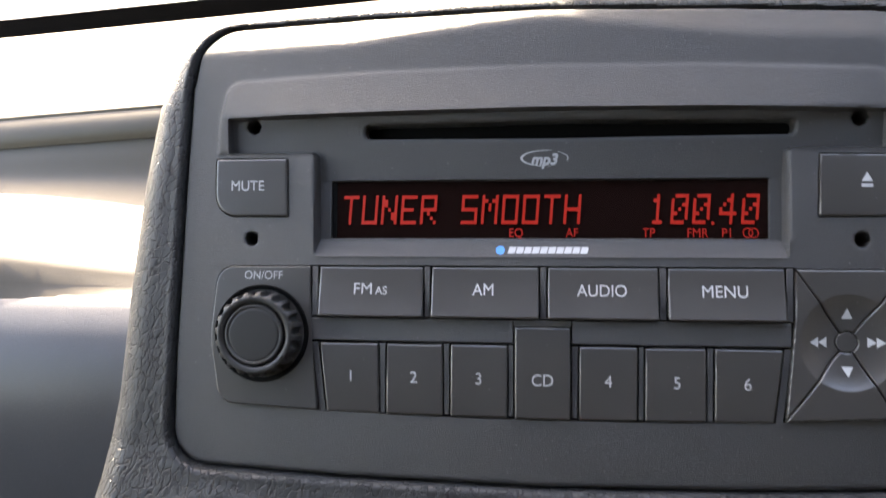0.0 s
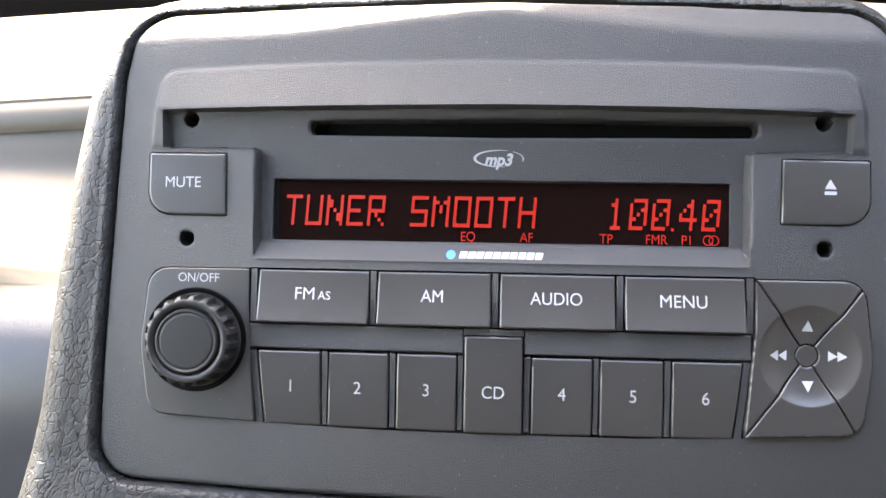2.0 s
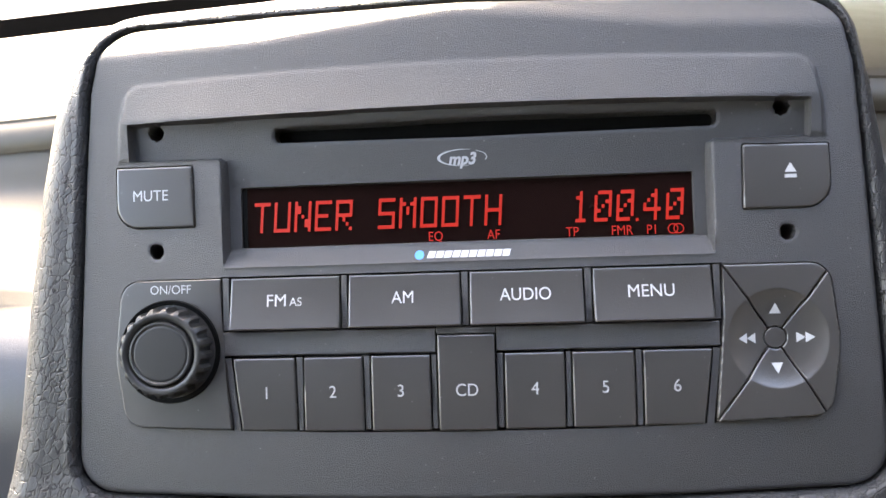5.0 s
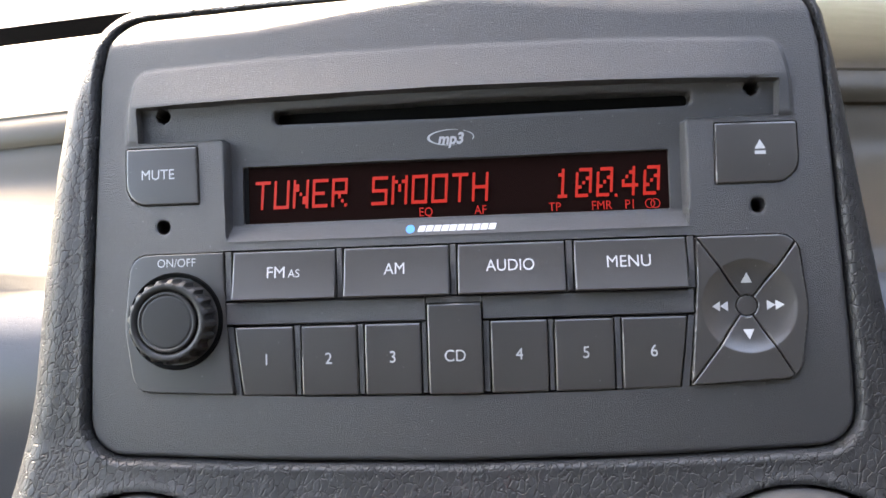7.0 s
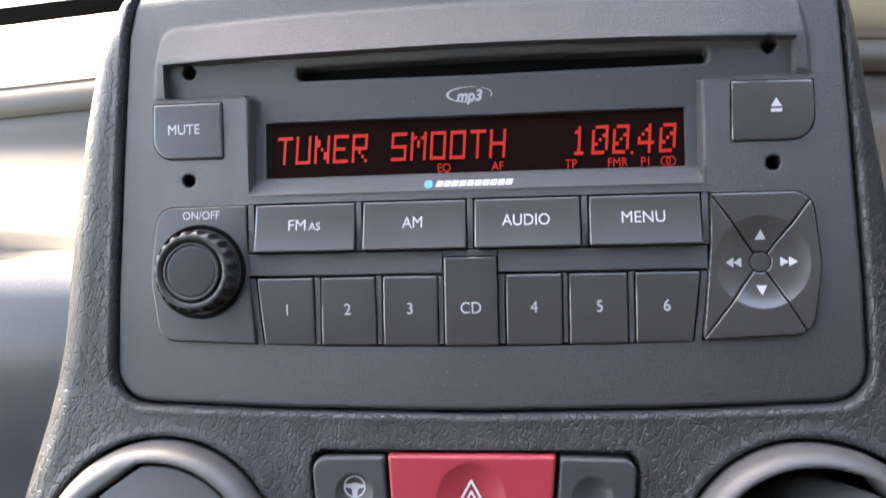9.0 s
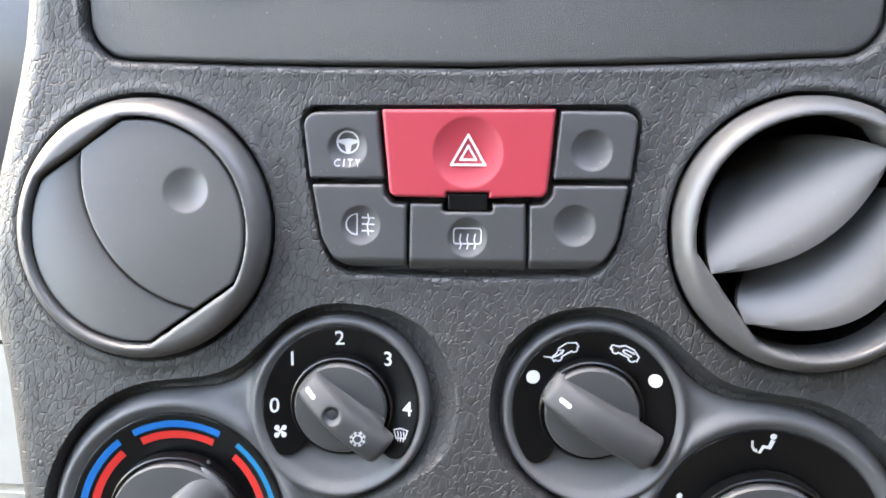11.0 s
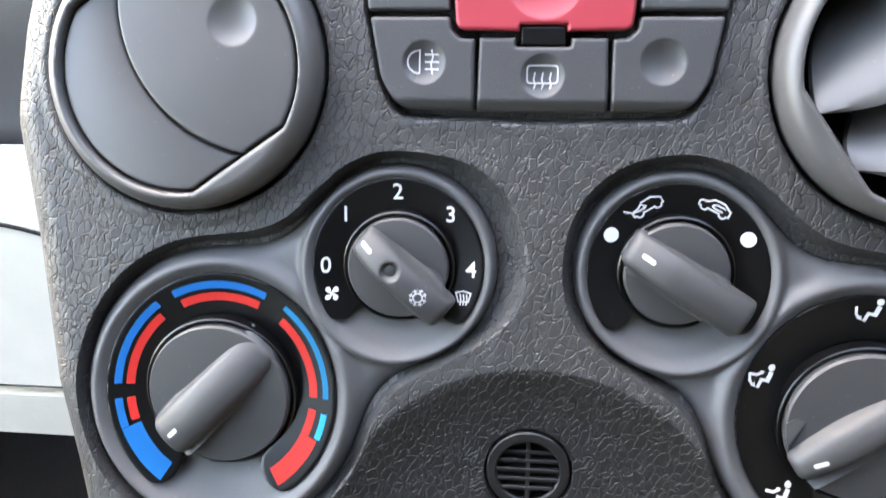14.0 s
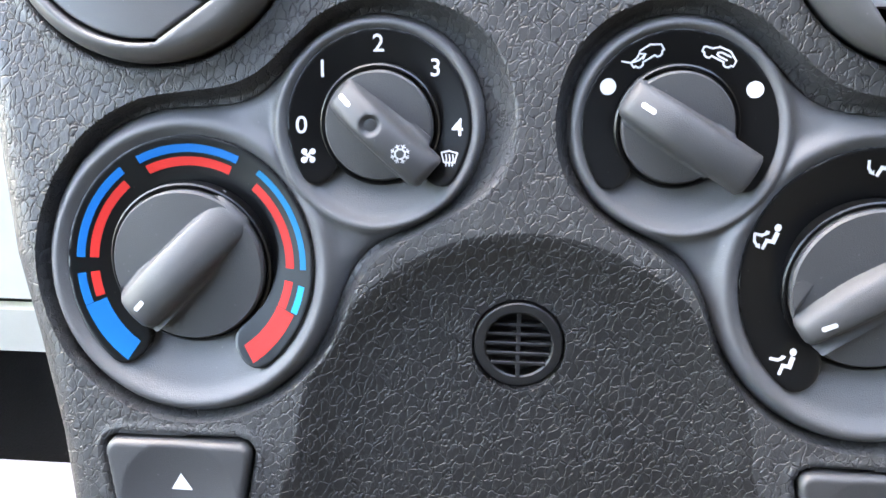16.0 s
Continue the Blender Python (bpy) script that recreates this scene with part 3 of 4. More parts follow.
def moat_width(d, u, v):
    """Widest above the bezels, and a long slope on their inward side."""
    right = (d(u + 0.3, v) - d(u - 0.3, v)) / 0.6
    up = (d(u, v + 0.3) - d(u, v - 0.3)) / 0.6
    lean = np.where(u < 0, 0.62, 0.25)
    inward = np.where(u < 0, right, -right)
    slope = np.where(u < 0, 4.2, 1.5) * smooth(inward, 0.1, 0.9) * smooth(v, -236, -218)
    return 1.3 + 2.7 * smooth(lean * right + 0.82 * up, -0.4, 0.85) + slope


def moat(d, u, v):
    """The gap round a moulded bezel: wide and deep above it, narrow below."""
    wide = moat_width(d, u, v)
    t = np.clip((wide - d(u, v)) / (wide * 0.85), 0, 1)
    return -(5.9 - 0.02 * (-208 - v)) * (0.45 * smooth(t, 0, 1) + 0.55 * (1 - (1 - t) ** 2.2))


def console_height(u, v):
    h = -edge_drop(d_console(u, v), 11) - roll(u, v)
    sp = d_plate(u, v)
    h = h - 0.4 * (1 - smooth(sp, 1.0, 3.0)) - 7 * (1 - smooth(sp, 0.3, 1.1)) - 40 * smooth(-sp, 3, 4)
    h = h - 0.06 * np.clip(sp - 1.5, 0, 12) ** 2 * smooth(v, 5, 28)
    h = h + 0.3 * np.exp(-((sp - 2.4) / 1.0) ** 2)
    sd = d_dome(u, v)
    inside = np.clip(-sd, 0, 200)
    inside = inside ** 2 / (inside + 5.0)
    h = h - (7.2 - 0.02 * np.clip(-237 - v, 0, 80)) * (1 - np.exp(-inside / 10.0))
    for d in (BEZ_L, BEZ_R):
        h = h + moat(d, u, v) - 14 * smooth(-d(u, v), 0.2, 1.5)
    for d in (d_v1, d_v2):
        s = d(u, v)
        h = h + 0.6 * np.exp(-((s - 3) / 1.5) ** 2) - 9 * (1 - smooth(s, 0.2, 1.4)) - 40 * smooth(-s, 2.5, 3.5)
    for d, lip in ((d_well, 0.15), (d_bl, 0.5), (d_br, 0.5)):
        s = d(u, v)
        h = h + lip * np.exp(-((s - 2.0) / 1.0) ** 2) - 5 * (1 - smooth(s, -0.6, 0.3))
    h = h - 9 * (1 - smooth(d_gr(u, v), -0.9, 0.0))
    return h


console = thing("centre_console", 0, -160, label="black leather-grained centre console of a small car", category="console")
field("knee_hollow", both(d_dome, d_console), console_height, (-68, -402, 68, -233), 0.8, SHADED_LEATHER, console, "arched hollow pressed into the foot of the console, darkened to read as shaded", base=low, skirt=-115, creases=[d_gr])
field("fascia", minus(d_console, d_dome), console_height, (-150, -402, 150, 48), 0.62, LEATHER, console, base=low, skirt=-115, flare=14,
      creases=[lambda u, v: d_plate(u, v) - 0.9, lambda u, v: BEZ_L(u, v) - moat_width(BEZ_L, u, v), lambda u, v: BEZ_R(u, v) - moat_width(BEZ_R, u, v), d_well, d_bl, d_br])

# ---- radio
radio = thing("car_radio", 0, -35, label="dark grey car radio with a red lit display and CD slot", category="radio")
COVE = rounded([(-102.2, -9.4, 0), (-101.4, 2, 0), (-99.0, 14.8, 7), (-50, 16.9, 0), (0, 17.6, 0), (50, 16.9, 0), (99.0, 14.8, 7), (101.4, 2, 0), (102.2, -9.4, 0)])
RECESS = rounded([(-97.8, 2.4, 0.6), (-50, 3.3, 0), (0, 3.8, 0), (50, 3.3, 0), (97.4, 2.0, 0.6), (97.2, -8.8, 0.6), (70.4, -8.8, 0.8), (70.5, -41.2, 0.8), (-70.0, -41.0, 0.8), (-70.5, -8.8, 0.8), (-97.8, -8.6, 0.6)])
LCD_BOX = box(-65.6, -34.9, 65.7, -16.8, 0.5)
SLOT = rounded([(-54.2, -4.4, 1.9), (0, -4.9, 0), (72.2, -4.4, 1.9), (72.4, -0.2, 1.7), (8, 0.5, 0), (-54.4, -0.3, 1.7)])
KNOB_PANEL = rounded([(-70.7, -43.6, 0.4), (-70.8, -58, 8), (-68.2, -87.0, 0.4), (-99.6, -85.8, 6), (-102.8, -66, 30), (-100.6, -43.7, 6)])
PAD_PANEL = rounded([(71.4, -43.8, 0.4), (71.2, -58, 8), (68.5, -86.9, 0.4), (99.6, -85.6, 6), (102.8, -66, 30), (100.6, -43.8, 6)])
MID_WELL = rounded([(-71.0, -43.1, 0), (71.6, -43.1, 0), (69.0, -87.4, 0), (40, -88.3, 0), (0, -88.6, 0), (-40, -88.3, 0), (-68.6, -87.4, 0)])
MUTE = rounded([(-101.8, -10.2, 0.5), (-78.7, -10.3, 0.4), (-78.3, -28.2, 0.4), (-101.6, -28.0, 6.5)])
EJECT = rounded([(78.5, -10.5, 0.4), (101.9, -10.8, 0.5), (102.2, -28.4, 7), (78.1, -28.4, 0.4)])
d_cove, d_rec, d_lcd, d_slot = sd_poly(COVE), sd_poly(RECESS), sd_poly(LCD_BOX), sd_poly(SLOT)
d_kp, d_pp, d_mid, d_mute, d_ej = (sd_poly(p) for p in (KNOB_PANEL, PAD_PANEL, MID_WELL, MUTE, EJECT))
d_keys = lambda u, v: np.minimum(np.minimum(d_kp(u, v), d_pp(u, v)) - 0.35, d_mid(u, v))
d_small = lambda u, v: np.minimum(d_mute(u, v), d_ej(u, v)) - 0.35
HOLES = [(-90, 0), (90, 0), (-90, -35.1), (90, -35.1)]
d_holes = lambda u, v: np.minimum.reduce([np.hypot(u - a, v - b) for a, b in HOLES]) - 2.25


def panel_floor(v):
    """The recessed panel round slot and display, deeper towards its foot."""
    return -0.7 - 3.4 * np.clip((2.0 - v) / 19.0, 0, 1)


def plate_height(u, v):
    h = -roll(u, v)
    sc = d_cove(u, v)
    brow = np.where(v > 3, 2.7 * np.clip((17.8 - v) / 14.6, 0, 1), 0.6 + 2.1 * np.clip((v + 9.5) / 12.5, 0, 1))
    brow = brow * (0.62 + 0.38 * smooth(101 - np.abs(u), 0, 26))
    h = h + (brow + roll(u, v) * smooth(-sc, 0, 3.0)) * smooth(-sc, 0, 1.8)
    sr = d_rec(u, v)
    ramp = np.maximum(np.clip((-35.4 - v) / 5.6, 0, 1), np.where(v < -9.2, np.clip((np.abs(u) - 69.0) / 1.1, 0, 1), 0))
    floor_h = panel_floor(v) * (1 - ramp) + np.where(v < -35.4, 0.6, -0.1) * ramp
    wall = np.where(v > 1.0, 0.6, 0.55)
    k = smooth(-sr, 0, wall)
    h = h * (1 - k) + floor_h * k
    h = np.where(d_lcd(u, v) < -0.05, -6.6, h)
    h = h - 5.0 * smooth(-d_keys(u, v), 0.0, 0.3) - 4.0 * smooth(-d_small(u, v), 0.0, 0.3)
    h = h - 0.25 * smooth(-d_holes(u, v), -0.5, 0.0) - 9 * smooth(-d_holes(u, v), 0.0, 0.3)
    h = h - 0.5 * smooth(-d_slot(u, v), -0.8, 0) - 16 * smooth(-d_slot(u, v), 0.0, 0.3)
    return h - edge_drop(d_plate(u, v), 1.6)


field("faceplate", d_plate, plate_height, (-117, -110, 117, 36), 0.5, PLATE, radio, "satin dark grey moulded faceplate", base=rad, skirt=-9,
      creases=[d_cove, d_rec, d_lcd, d_keys, d_small, d_holes, d_slot])
# A black sheet close behind the opening stands for the slot's shaded depth.
slab("slot_dark_sheet", box(-56, -7, 74, 3), -8.0, -6.6, 0.2, BLACK, radio, "black sheet close behind the CD slot, standing for its dark inside", base=rad)
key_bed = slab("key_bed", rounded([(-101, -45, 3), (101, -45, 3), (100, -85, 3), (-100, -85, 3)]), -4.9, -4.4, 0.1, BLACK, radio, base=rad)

display = slab("display", LCD_BOX, -6.5, -5.0, 0.15, LCD, radio, "dark smoked display window", base=rad)
slab("display_edge", box(-65.5, -34.8, -63.9, -16.9), -5.2, -4.85, 0.05, BLACK, display, base=rad)

GLYPHS = {
    "T": "11111 00100 00100 00100 00100 00100 00100", "U": "10001 10001 10001 10001 10001 10001 11111",
    "N": "10001 11001 11001 10101 10011 10011 10001", "E": "11111 10000 10000 11110 10000 10000 11111",
    "R": "11111 10001 10001 11111 10100 10010 10001", "S": "11111 10000 10000 11111 00001 00001 11111",
    "M": "10001 11011 10101 10101 10001 10001 10001", "O": "11111 10001 10001 10001 10001 10001 11111",
    "H": "10001 10001 10001 11111 10001 10001 10001", "1": "00100 01100 00100 00100 00100 00100 01110",
    "0": "01111 10001 10011 10101 11001 10001 11110", "4": "00010 00110 01010 10010 11111 00010 00010"}


def lcd_word(text, left, pitch):
    for k, ch in enumerate(text):
        pts, faces, seen = [], [], {}

        def corner(col, row, k=k):
            key = (round(col, 3), round(row, 3))
            if key not in seen:
                seen[key] = len(pts)
                pts.append((left + k * pitch + col * 1.02 + 0.09 * (7 - row), -21.35 - row * 1.31, -4.94))
            return seen[key]
        grid = [[bit == "1" for bit in bits] for bits in GLYPHS[ch].split()]
        lit = lambda row, col: 0 <= row < 7 and 0 <= col < 5 and grid[row][col]
        for row in range(7):
            for col in range(5):
                if lit(row, col):
                    # each dot is a little smaller than its cell, but runs on into its neighbours
                    x0, x1 = col + (0 if lit(row, col - 1) else 0.1), col + (1 if lit(row, col + 1) else 0.9)
                    y0, y1 = row + (0 if lit(row - 1, col) else 0.1), row + (1 if lit(row + 1, col) else 0.9)
                    faces.append([corner(x0, y1), corner(x1, y1), corner(x1, y0), corner(x0, y0)])
        mesh_part("lit_character", pts, faces, LCD_ON, display, "red lit display character", base=rad)


lcd_word("TUNER", -62.4, 6.15)
lcd_word("SMOOTH", -25.2, 6.22)
lcd_word("100", 31.0, 6.3)
lcd_word("40", 51.2, 6.4)
Ink(-5.0, 0.06).poly([(49.3, -30.6), (50.1, -30.6), (50.1, -29.7), (49.3, -29.7)]).put("lit_point", LCD_ON, display, base=rad)
for word, at in (("EQ", -8.1), ("AF", 8.6), ("TP", 31.2), ("FMR", 45.4), ("P1", 53.6)):
    letters(word, at, -33.0, 2.7, -5.0, LCD_DIM, display, base=rad, wide=0.86, name="lit_indicator")
Ink(-5.0, 0.06).arc(59.7, -33.0, 1.2, 1.5, 0, 360, 20).arc(61.3, -33.0, 1.2, 1.5, 0, 360, 20).put("stereo_symbol", LCD_DIM, display, base=rad)

# keys, dividers and strip
for poly, words in ((MUTE, [("MUTE", -91.2, -18.6, 3.1, 0.95)]), (EJECT, [])):
    key, top = keycap(poly, 0.7, 0.003, radio, rad, KEY)
    for text, a, b, s, w in words:
        letters(text, a, b, s, top, PRINT, key, base=rad, wide=w)
    if not words:
        Ink(top).poly([(89.5, -18.6), (92.7, -18.6), (91.1, -15.9)]).poly([(89.5, -20.2), (92.7, -20.2), (92.7, -19.2), (89.5, -19.2)]).put("eject_symbol", PRINT, key, base=rad)
ROW1 = [((-67.9, -35.7), [("FM", -54.1, -50.2, 3.4, 1.02), ("AS", -48.5, -50.7, 2.4, 0.95)]), ((-33.2, -1.2), [("AM", -17.7, -50.2, 3.4, 0.92)]),
        ((1.4, 33.2), [("AUDIO", 17.0, -50.2, 3.4, 0.92)]), ((35.9, 68.6), [("MENU", 51.8, -50.2, 3.4, 0.98)])]
tilted = lambda u, v: rad(u, v) + 0.20 * (-48.5 - v)
leaning = lambda u, v: rad(u, v) + 0.02 * (-43.6 - v)
for (a, b), words in ROW1:
    key, top = keycap(box(a, -58.5, b, -43.6, 0.3), 0.5, -0.006, radio, tilted, KEY)
    for text, x, y, s, w in words:
        letters(text, x, y, s, top, PRINT, key, base=tilted, wide=w)
ROW2 = [((-67.6, -49.4, -65.2, -49.0), "1", -57.7), ((-46.7, -29.8, -46.9, -29.6), "2", -38.4), ((-27.3, -10.4, -27.3, -10.4), "3", -18.9),
        ((10.6, 27.3, 10.5, 27.2), "4", 18.9), ((29.5, 46.6, 29.4, 46.6), "5", 38.4), ((49.1, 68.0, 49.0, 65.4), "6", 58.1)]
for (a, b, c, d), text, x in ROW2:
    dip = lambda u: -88.05 + 0.00014 * u * u
    key, top = keycap(rounded([(a, -66.8, 0.3), (b, -66.8, 0.3), (d, dip(d), 0.3), (c, dip(c), 0.3)]), 0.7, 0.003, radio, rad, KEY)
    letters(text, x, -76.6, 3.4, top, PRINT, key, base=rad, wide=0.95)
key, top = keycap(box(-8.2, -88.1, 8.0, -61.2, 0.3), 1.3, 0.002, radio, rad, KEY)
letters("CD", -0.1, -76.6, 3.4, top, PRINT, key, base=rad, wide=0.92)
for a, b in ((-70.2, -68.3), (-35.3, -33.6), (-0.8, 1.0), (33.6, 35.5), (69.0, 70.9)):
    slab("divider", box(a, -58.6, b, -43.5, 0.1), -4.5, 0.2, 0.2, PLATE, radio, base=rad)
for a, b, c, d in ((-70.1, -68.1, -67.8, -65.7), (-49.0, -47.1, -48.6, -47.3), (-29.4, -27.7, -29.2, -27.7), (-10.0, -8.6, -10.0, -8.6), (8.4, 10.2, 8.4, 10.1),
                   (27.7, 29.1, 27.6, 29.0), (47.0, 48.7, 47.0, 48.6), (68.4, 70.3, 65.9, 68.0)):
    slab("divider", rounded([(a, -66.6, 0), (b, -66.6, 0), (d, -87.6, 0), (c, -87.6, 0)]), -4.5, 0.0, 0.2, PLATE, radio, base=rad)
slab("strip", box(-8.5, -60.9, 8.3, -59.1, 0.2), -4.5, 0.5, 0.2, PLATE, radio, base=rad)
for a, b in ((-70.3, -8.6), (8.4, 70.3)):
    slab("strip", box(a, -66.0, b, -59.1, 0.3), -4.5, 0.5, 0.4, PLATE, radio, "satin grey strip between the key rows", base=rad)

# volume knob
panel = slab("knob_panel", KNOB_PANEL, -3.5, 0.5, 0.4, KEY, radio, "dark brown-grey knob surround", base=leaning)
letters("ON/OFF", -85.7, -46.3, 2.5, 0.5, PRINT, panel, base=leaning, wide=0.95)
knob = lathe("knob", [(15.0, 0.2), (15.0, 1.2), (14.7, 1.6), (13.5, 1.2), (13.4, 0.2)], -86.0, -64.2, BLACK, radio, "knurled black rotary knob", base=rad)
lathe("knob_collar", [(13.0, 0.8), (12.9, 5.6), (12.7, 6.6), (12.0, 7.6), (11.4, 8.0), (10.8, 8.1), (10.1, 7.9), (9.6, 7.4), (9.3, 6.4)], -86.0, -64.2, VOLUME, knob, base=rad, n=200,
      ripple=lambda a, k: 1 - (0.085, 0.085, 0.075, 0.03, 0, 0, 0, 0, 0)[k] * min(1.0, max(0.0, 2.5 * math.sin(20 * a) + 0.6)))
lathe("knob_cap", [(9.1, 6.0), (9.1, 7.6), (8.8, 8.1), (8.4, 8.15), (8.1, 7.8), (7.8, 7.75), (7.6, 7.9), (7.4, 7.97), (7.1, 7.98), (3.0, 7.98), (0.5, 7.98)], -86.0, -64.2, VOLUME, knob, base=rad)

# four-way pad
PC = (85.9, -64.4)


def pad_height(u, v):
    r = np.hypot(u - PC[0], v - PC[1])
    dish = -2.7 * np.clip(1 - (r / 13.7) ** 3, 0, 1)
    return 0.7 + 0.02 * (-43.6 - v) + dish - edge_drop(d_pp(u, v), 0.35)


CORNERS = [(71.3, -43.6), (100.2, -45.8), (98.6, -85.8), (68.3, -87.0)]


def wedge(i):
    (ax, ay), (bx, by) = CORNERS[i], CORNERS[(i + 1) % 4]
    mx, my = (ax + bx) / 2 - PC[0], (ay + by) / 2 - PC[1]
    parts = []
    for x, y in ((ax, ay), (bx, by)):
        dx, dy = x - PC[0], y - PC[1]
        nx, ny = -dy, dx
        if nx * mx + ny * my > 0:
            nx, ny = dy, -dx
        k = math.hypot(nx, ny)
        parts.append(sd_half(PC[0] - nx / k * 0.22, PC[1] - ny / k * 0.22, nx, ny))
    return both(*parts)


for i, mark in enumerate(("up", "right", "down", "left")):
    area = minus(both(d_pp, wedge(i)), sd_circle(*PC, 3.2))
    key = field("pad_key", area, lambda u, v, a=area: pad_height(u, v) - edge_drop(a(u, v), 0.35), (68, -88, 104, -43), 0.3, KEY, radio, base=rad, skirt=-3.5,
                creases=[lambda u, v, a=area: a(u, v) + 0.4])
    ink = Ink(pad_height, 0.1)
    x, y = PC
    if mark == "up":
        ink.poly([(x - 1.6, y + 6.7), (x + 1.6, y + 6.7), (x, y + 9.7)])
    elif mark == "down":
        ink.poly([(x - 1.6, y - 6.9), (x, y - 9.9), (x + 1.6, y - 6.9)])
    else:
        s = 1 if mark == "right" else -1
        for k in (5.6, 8.0):
            ink.poly([(x + s * k, y - 1.45), (x + s * (k + 2.4), y), (x + s * k, y + 1.45)][::s])
    ink.put("arrow_symbol", PRINT, key, base=rad)
lathe("pad_centre", [(2.9, -5), (2.9, -1.9), (2.7, -1.7), (2.4, -1.68), (0.3, -1.66)], *PC, KEY, radio, "small round centre of the four-way pad", base=rad, n=32)

# marks on the plate: a format mark with its swoosh, and a maker's mark kept as plain shapes
on_panel = lambda u, v: panel_floor(v)
letters("mp3", 0.4, -11.0, 3.2, on_panel, GREYPRINT, radio, base=rad, wide=0.95, slant=0.25, weight=0.035)
swoosh = Ink(on_panel, 0.1)
for k in range(26):
    a0, a1 = (math.radians(70 + 215 * (k + j) / 26) for j in (0, 1))
    w0, w1 = (0.15 + 0.75 * math.sin(math.pi * (k + j) / 26) for j in (0, 1))
    f = lambda a, w: (0.3 + (7.2 - w * 0.9) * math.cos(a), -10.7 + (2.4 - w * 0.5) * math.sin(a))
    swoosh.poly([f(a0, 0), f(a1, 0), f(a1, w1), f(a0, w0)])
for k in range(8):
    a0, a1 = (math.radians(-20 + 75 * (k + j) / 8) for j in (0, 1))
    f = lambda a, w: (0.3 + (7.2 - w) * math.cos(a), -10.7 + (2.4 - w * 0.5) * math.sin(a))
    swoosh.poly([f(a0, 0), f(a1, 0), f(a1, 0.3), f(a0, 0.3)])
swoosh.put("swoosh_mark", GREYPRINT, radio, base=rad)
on_ramp = lambda u, v: -4.1 + 4.7 * np.clip((-35.4 - v) / 5.6, 0, 1)
Ink(on_ramp, 0.15).disc(-12.7, -38.4, 1.35).put("maker_dot", BLUEDOT, radio, "small sky-blue dot", base=rad)
for k in range(10):
    x = -10.2 + k * 2.37
    bar = Ink(on_ramp, 0.15).poly([(x - 0.3, -39.4), (x + 1.75, -39.4), (x + 2.35, -37.4), (x + 0.3, -37.4)])
    bar.put("maker_mark", PRINT, radio, "pale slanted bar", base=rad)

# ---- switch bank
CITY = rounded([(-49.8, -121.4, 4), (-27.3, -121.1, 0.6), (-25.3, -140.6, 0.6), (-47.4, -140.6, 0.8)])
FOG = rounded([(-46.9, -142.2, 0.8), (-25.6, -142.2, 0.6), (-24.9, -145.6, 2.0), (-22.6, -147.7, 0.5), (-18.7, -147.9, 0.6), (-18.7, -166.6, 0.6), (-39.0, -166.3, 9), (-43.9, -158, 10)])
HAZ = rounded([(-26.0, -120.6, 0.6), (24.4, -120.6, 0.6), (22.0, -145.6, 2.4), (5.4, -145.9, 0.2), (5.4, -144.3, 0.2), (-7.0, -144.3, 0.2), (-7.0, -145.9, 0.2), (-23.6, -145.6, 2.4)])
DEF = rounded([(-17.6, -147.6, 0.4), (-8.0, -147.6, 0.4), (-8.0, -149.9, 0.6), (6.4, -149.9, 0.6), (6.4, -147.6, 0.4), (16.0, -147.6, 0.4), (16.3, -166.9, 0.6), (-17.9, -166.9, 0.6)])


def switch(name, poly, dimple, radius, mat, label, category="switch", high=1.8, chin=-163.2):
    d = sd_poly(poly)
    us, vs = [p[0] for p in poly], [p[1] for p in poly]

    def height(u, v):
        r = np.hypot(u - dimple[0], v - dimple[1]) / radius
        h = high - 1.7 * np.clip(1 - r * r, 0, 1) ** 0.9
        if chin:
            h = h - 2.2 * smooth(-v, -chin, -chin + 4.2)
        return h - edge_drop(d(u, v), 0.9) + 0.0 * u
    ob = thing(name, dimple[0], dimple[1], base=low, label=label, category=category, group="switch bank")
    body = field("body", d, height, (min(us) - 0.5, min(vs) - 0.5, max(us) + 0.5, max(vs) + 0.5), 0.4, mat, ob, base=low, skirt=-4.5)
    return ob, body, height


city, city_body, hc = switch("city_steering_switch", CITY, (-36.2, -131.7), 5.7, SWITCH, "dark grey switch with a steering wheel symbol and CITY", chin=None)
ink = Ink(hc, 0.1)
ink.arc(-36.2, -130.1, 2.9, 3.4, 0, 360, 28)
ink.poly([(-39.2, -129.5), (-36.2, -129.0), (-33.2, -129.5), (-33.2, -130.2), (-35.2, -130.9), (-35.6, -133.2), (-36.8, -133.2), (-37.2, -130.9), (-39.2, -130.2)])
ink.put("wheel_symbol", DIMPRINT, city_body, base=low)
letters("C I T Y", -36.2, -136.0, 2.1, lambda u, v: hc(u, v) + 0.05, DIMPRINT, city_body, base=low, wide=0.85, weight=0.012)
fog, fog_body, hf = switch("rear_fog_switch", FOG, (-32.2, -154.0), 5.7, SWITCH, "dark grey switch with a rear fog lamp symbol")
ink = Ink(hf, 0.1)
shell = [(-33.4 - 3.2 * math.sin(a), -153.9 + 3.0 * math.cos(a)) for a in (math.pi * k / 12 for k in range(13))]
ink.line(shell, 0.4, closed=True)
for y in (-152.0, -153.9, -155.8):
    ink.line([(-31.9, y), (-28.4, y)], 0.4)
ink.line([(-30.2, -150.9), (-29.9, -152.6), (-30.4, -154.2), (-30.0, -156.9)], 0.4)
ink.put("fog_symbol", DIMPRINT, fog_body, base=low)
dem, dem_body, hd = switch("rear_screen_heater_switch", DEF, (-0.8, -157.3), 5.7, SWITCH, "dark grey switch with a heated rear screen symbol")
ink = Ink(hd, 0.1)
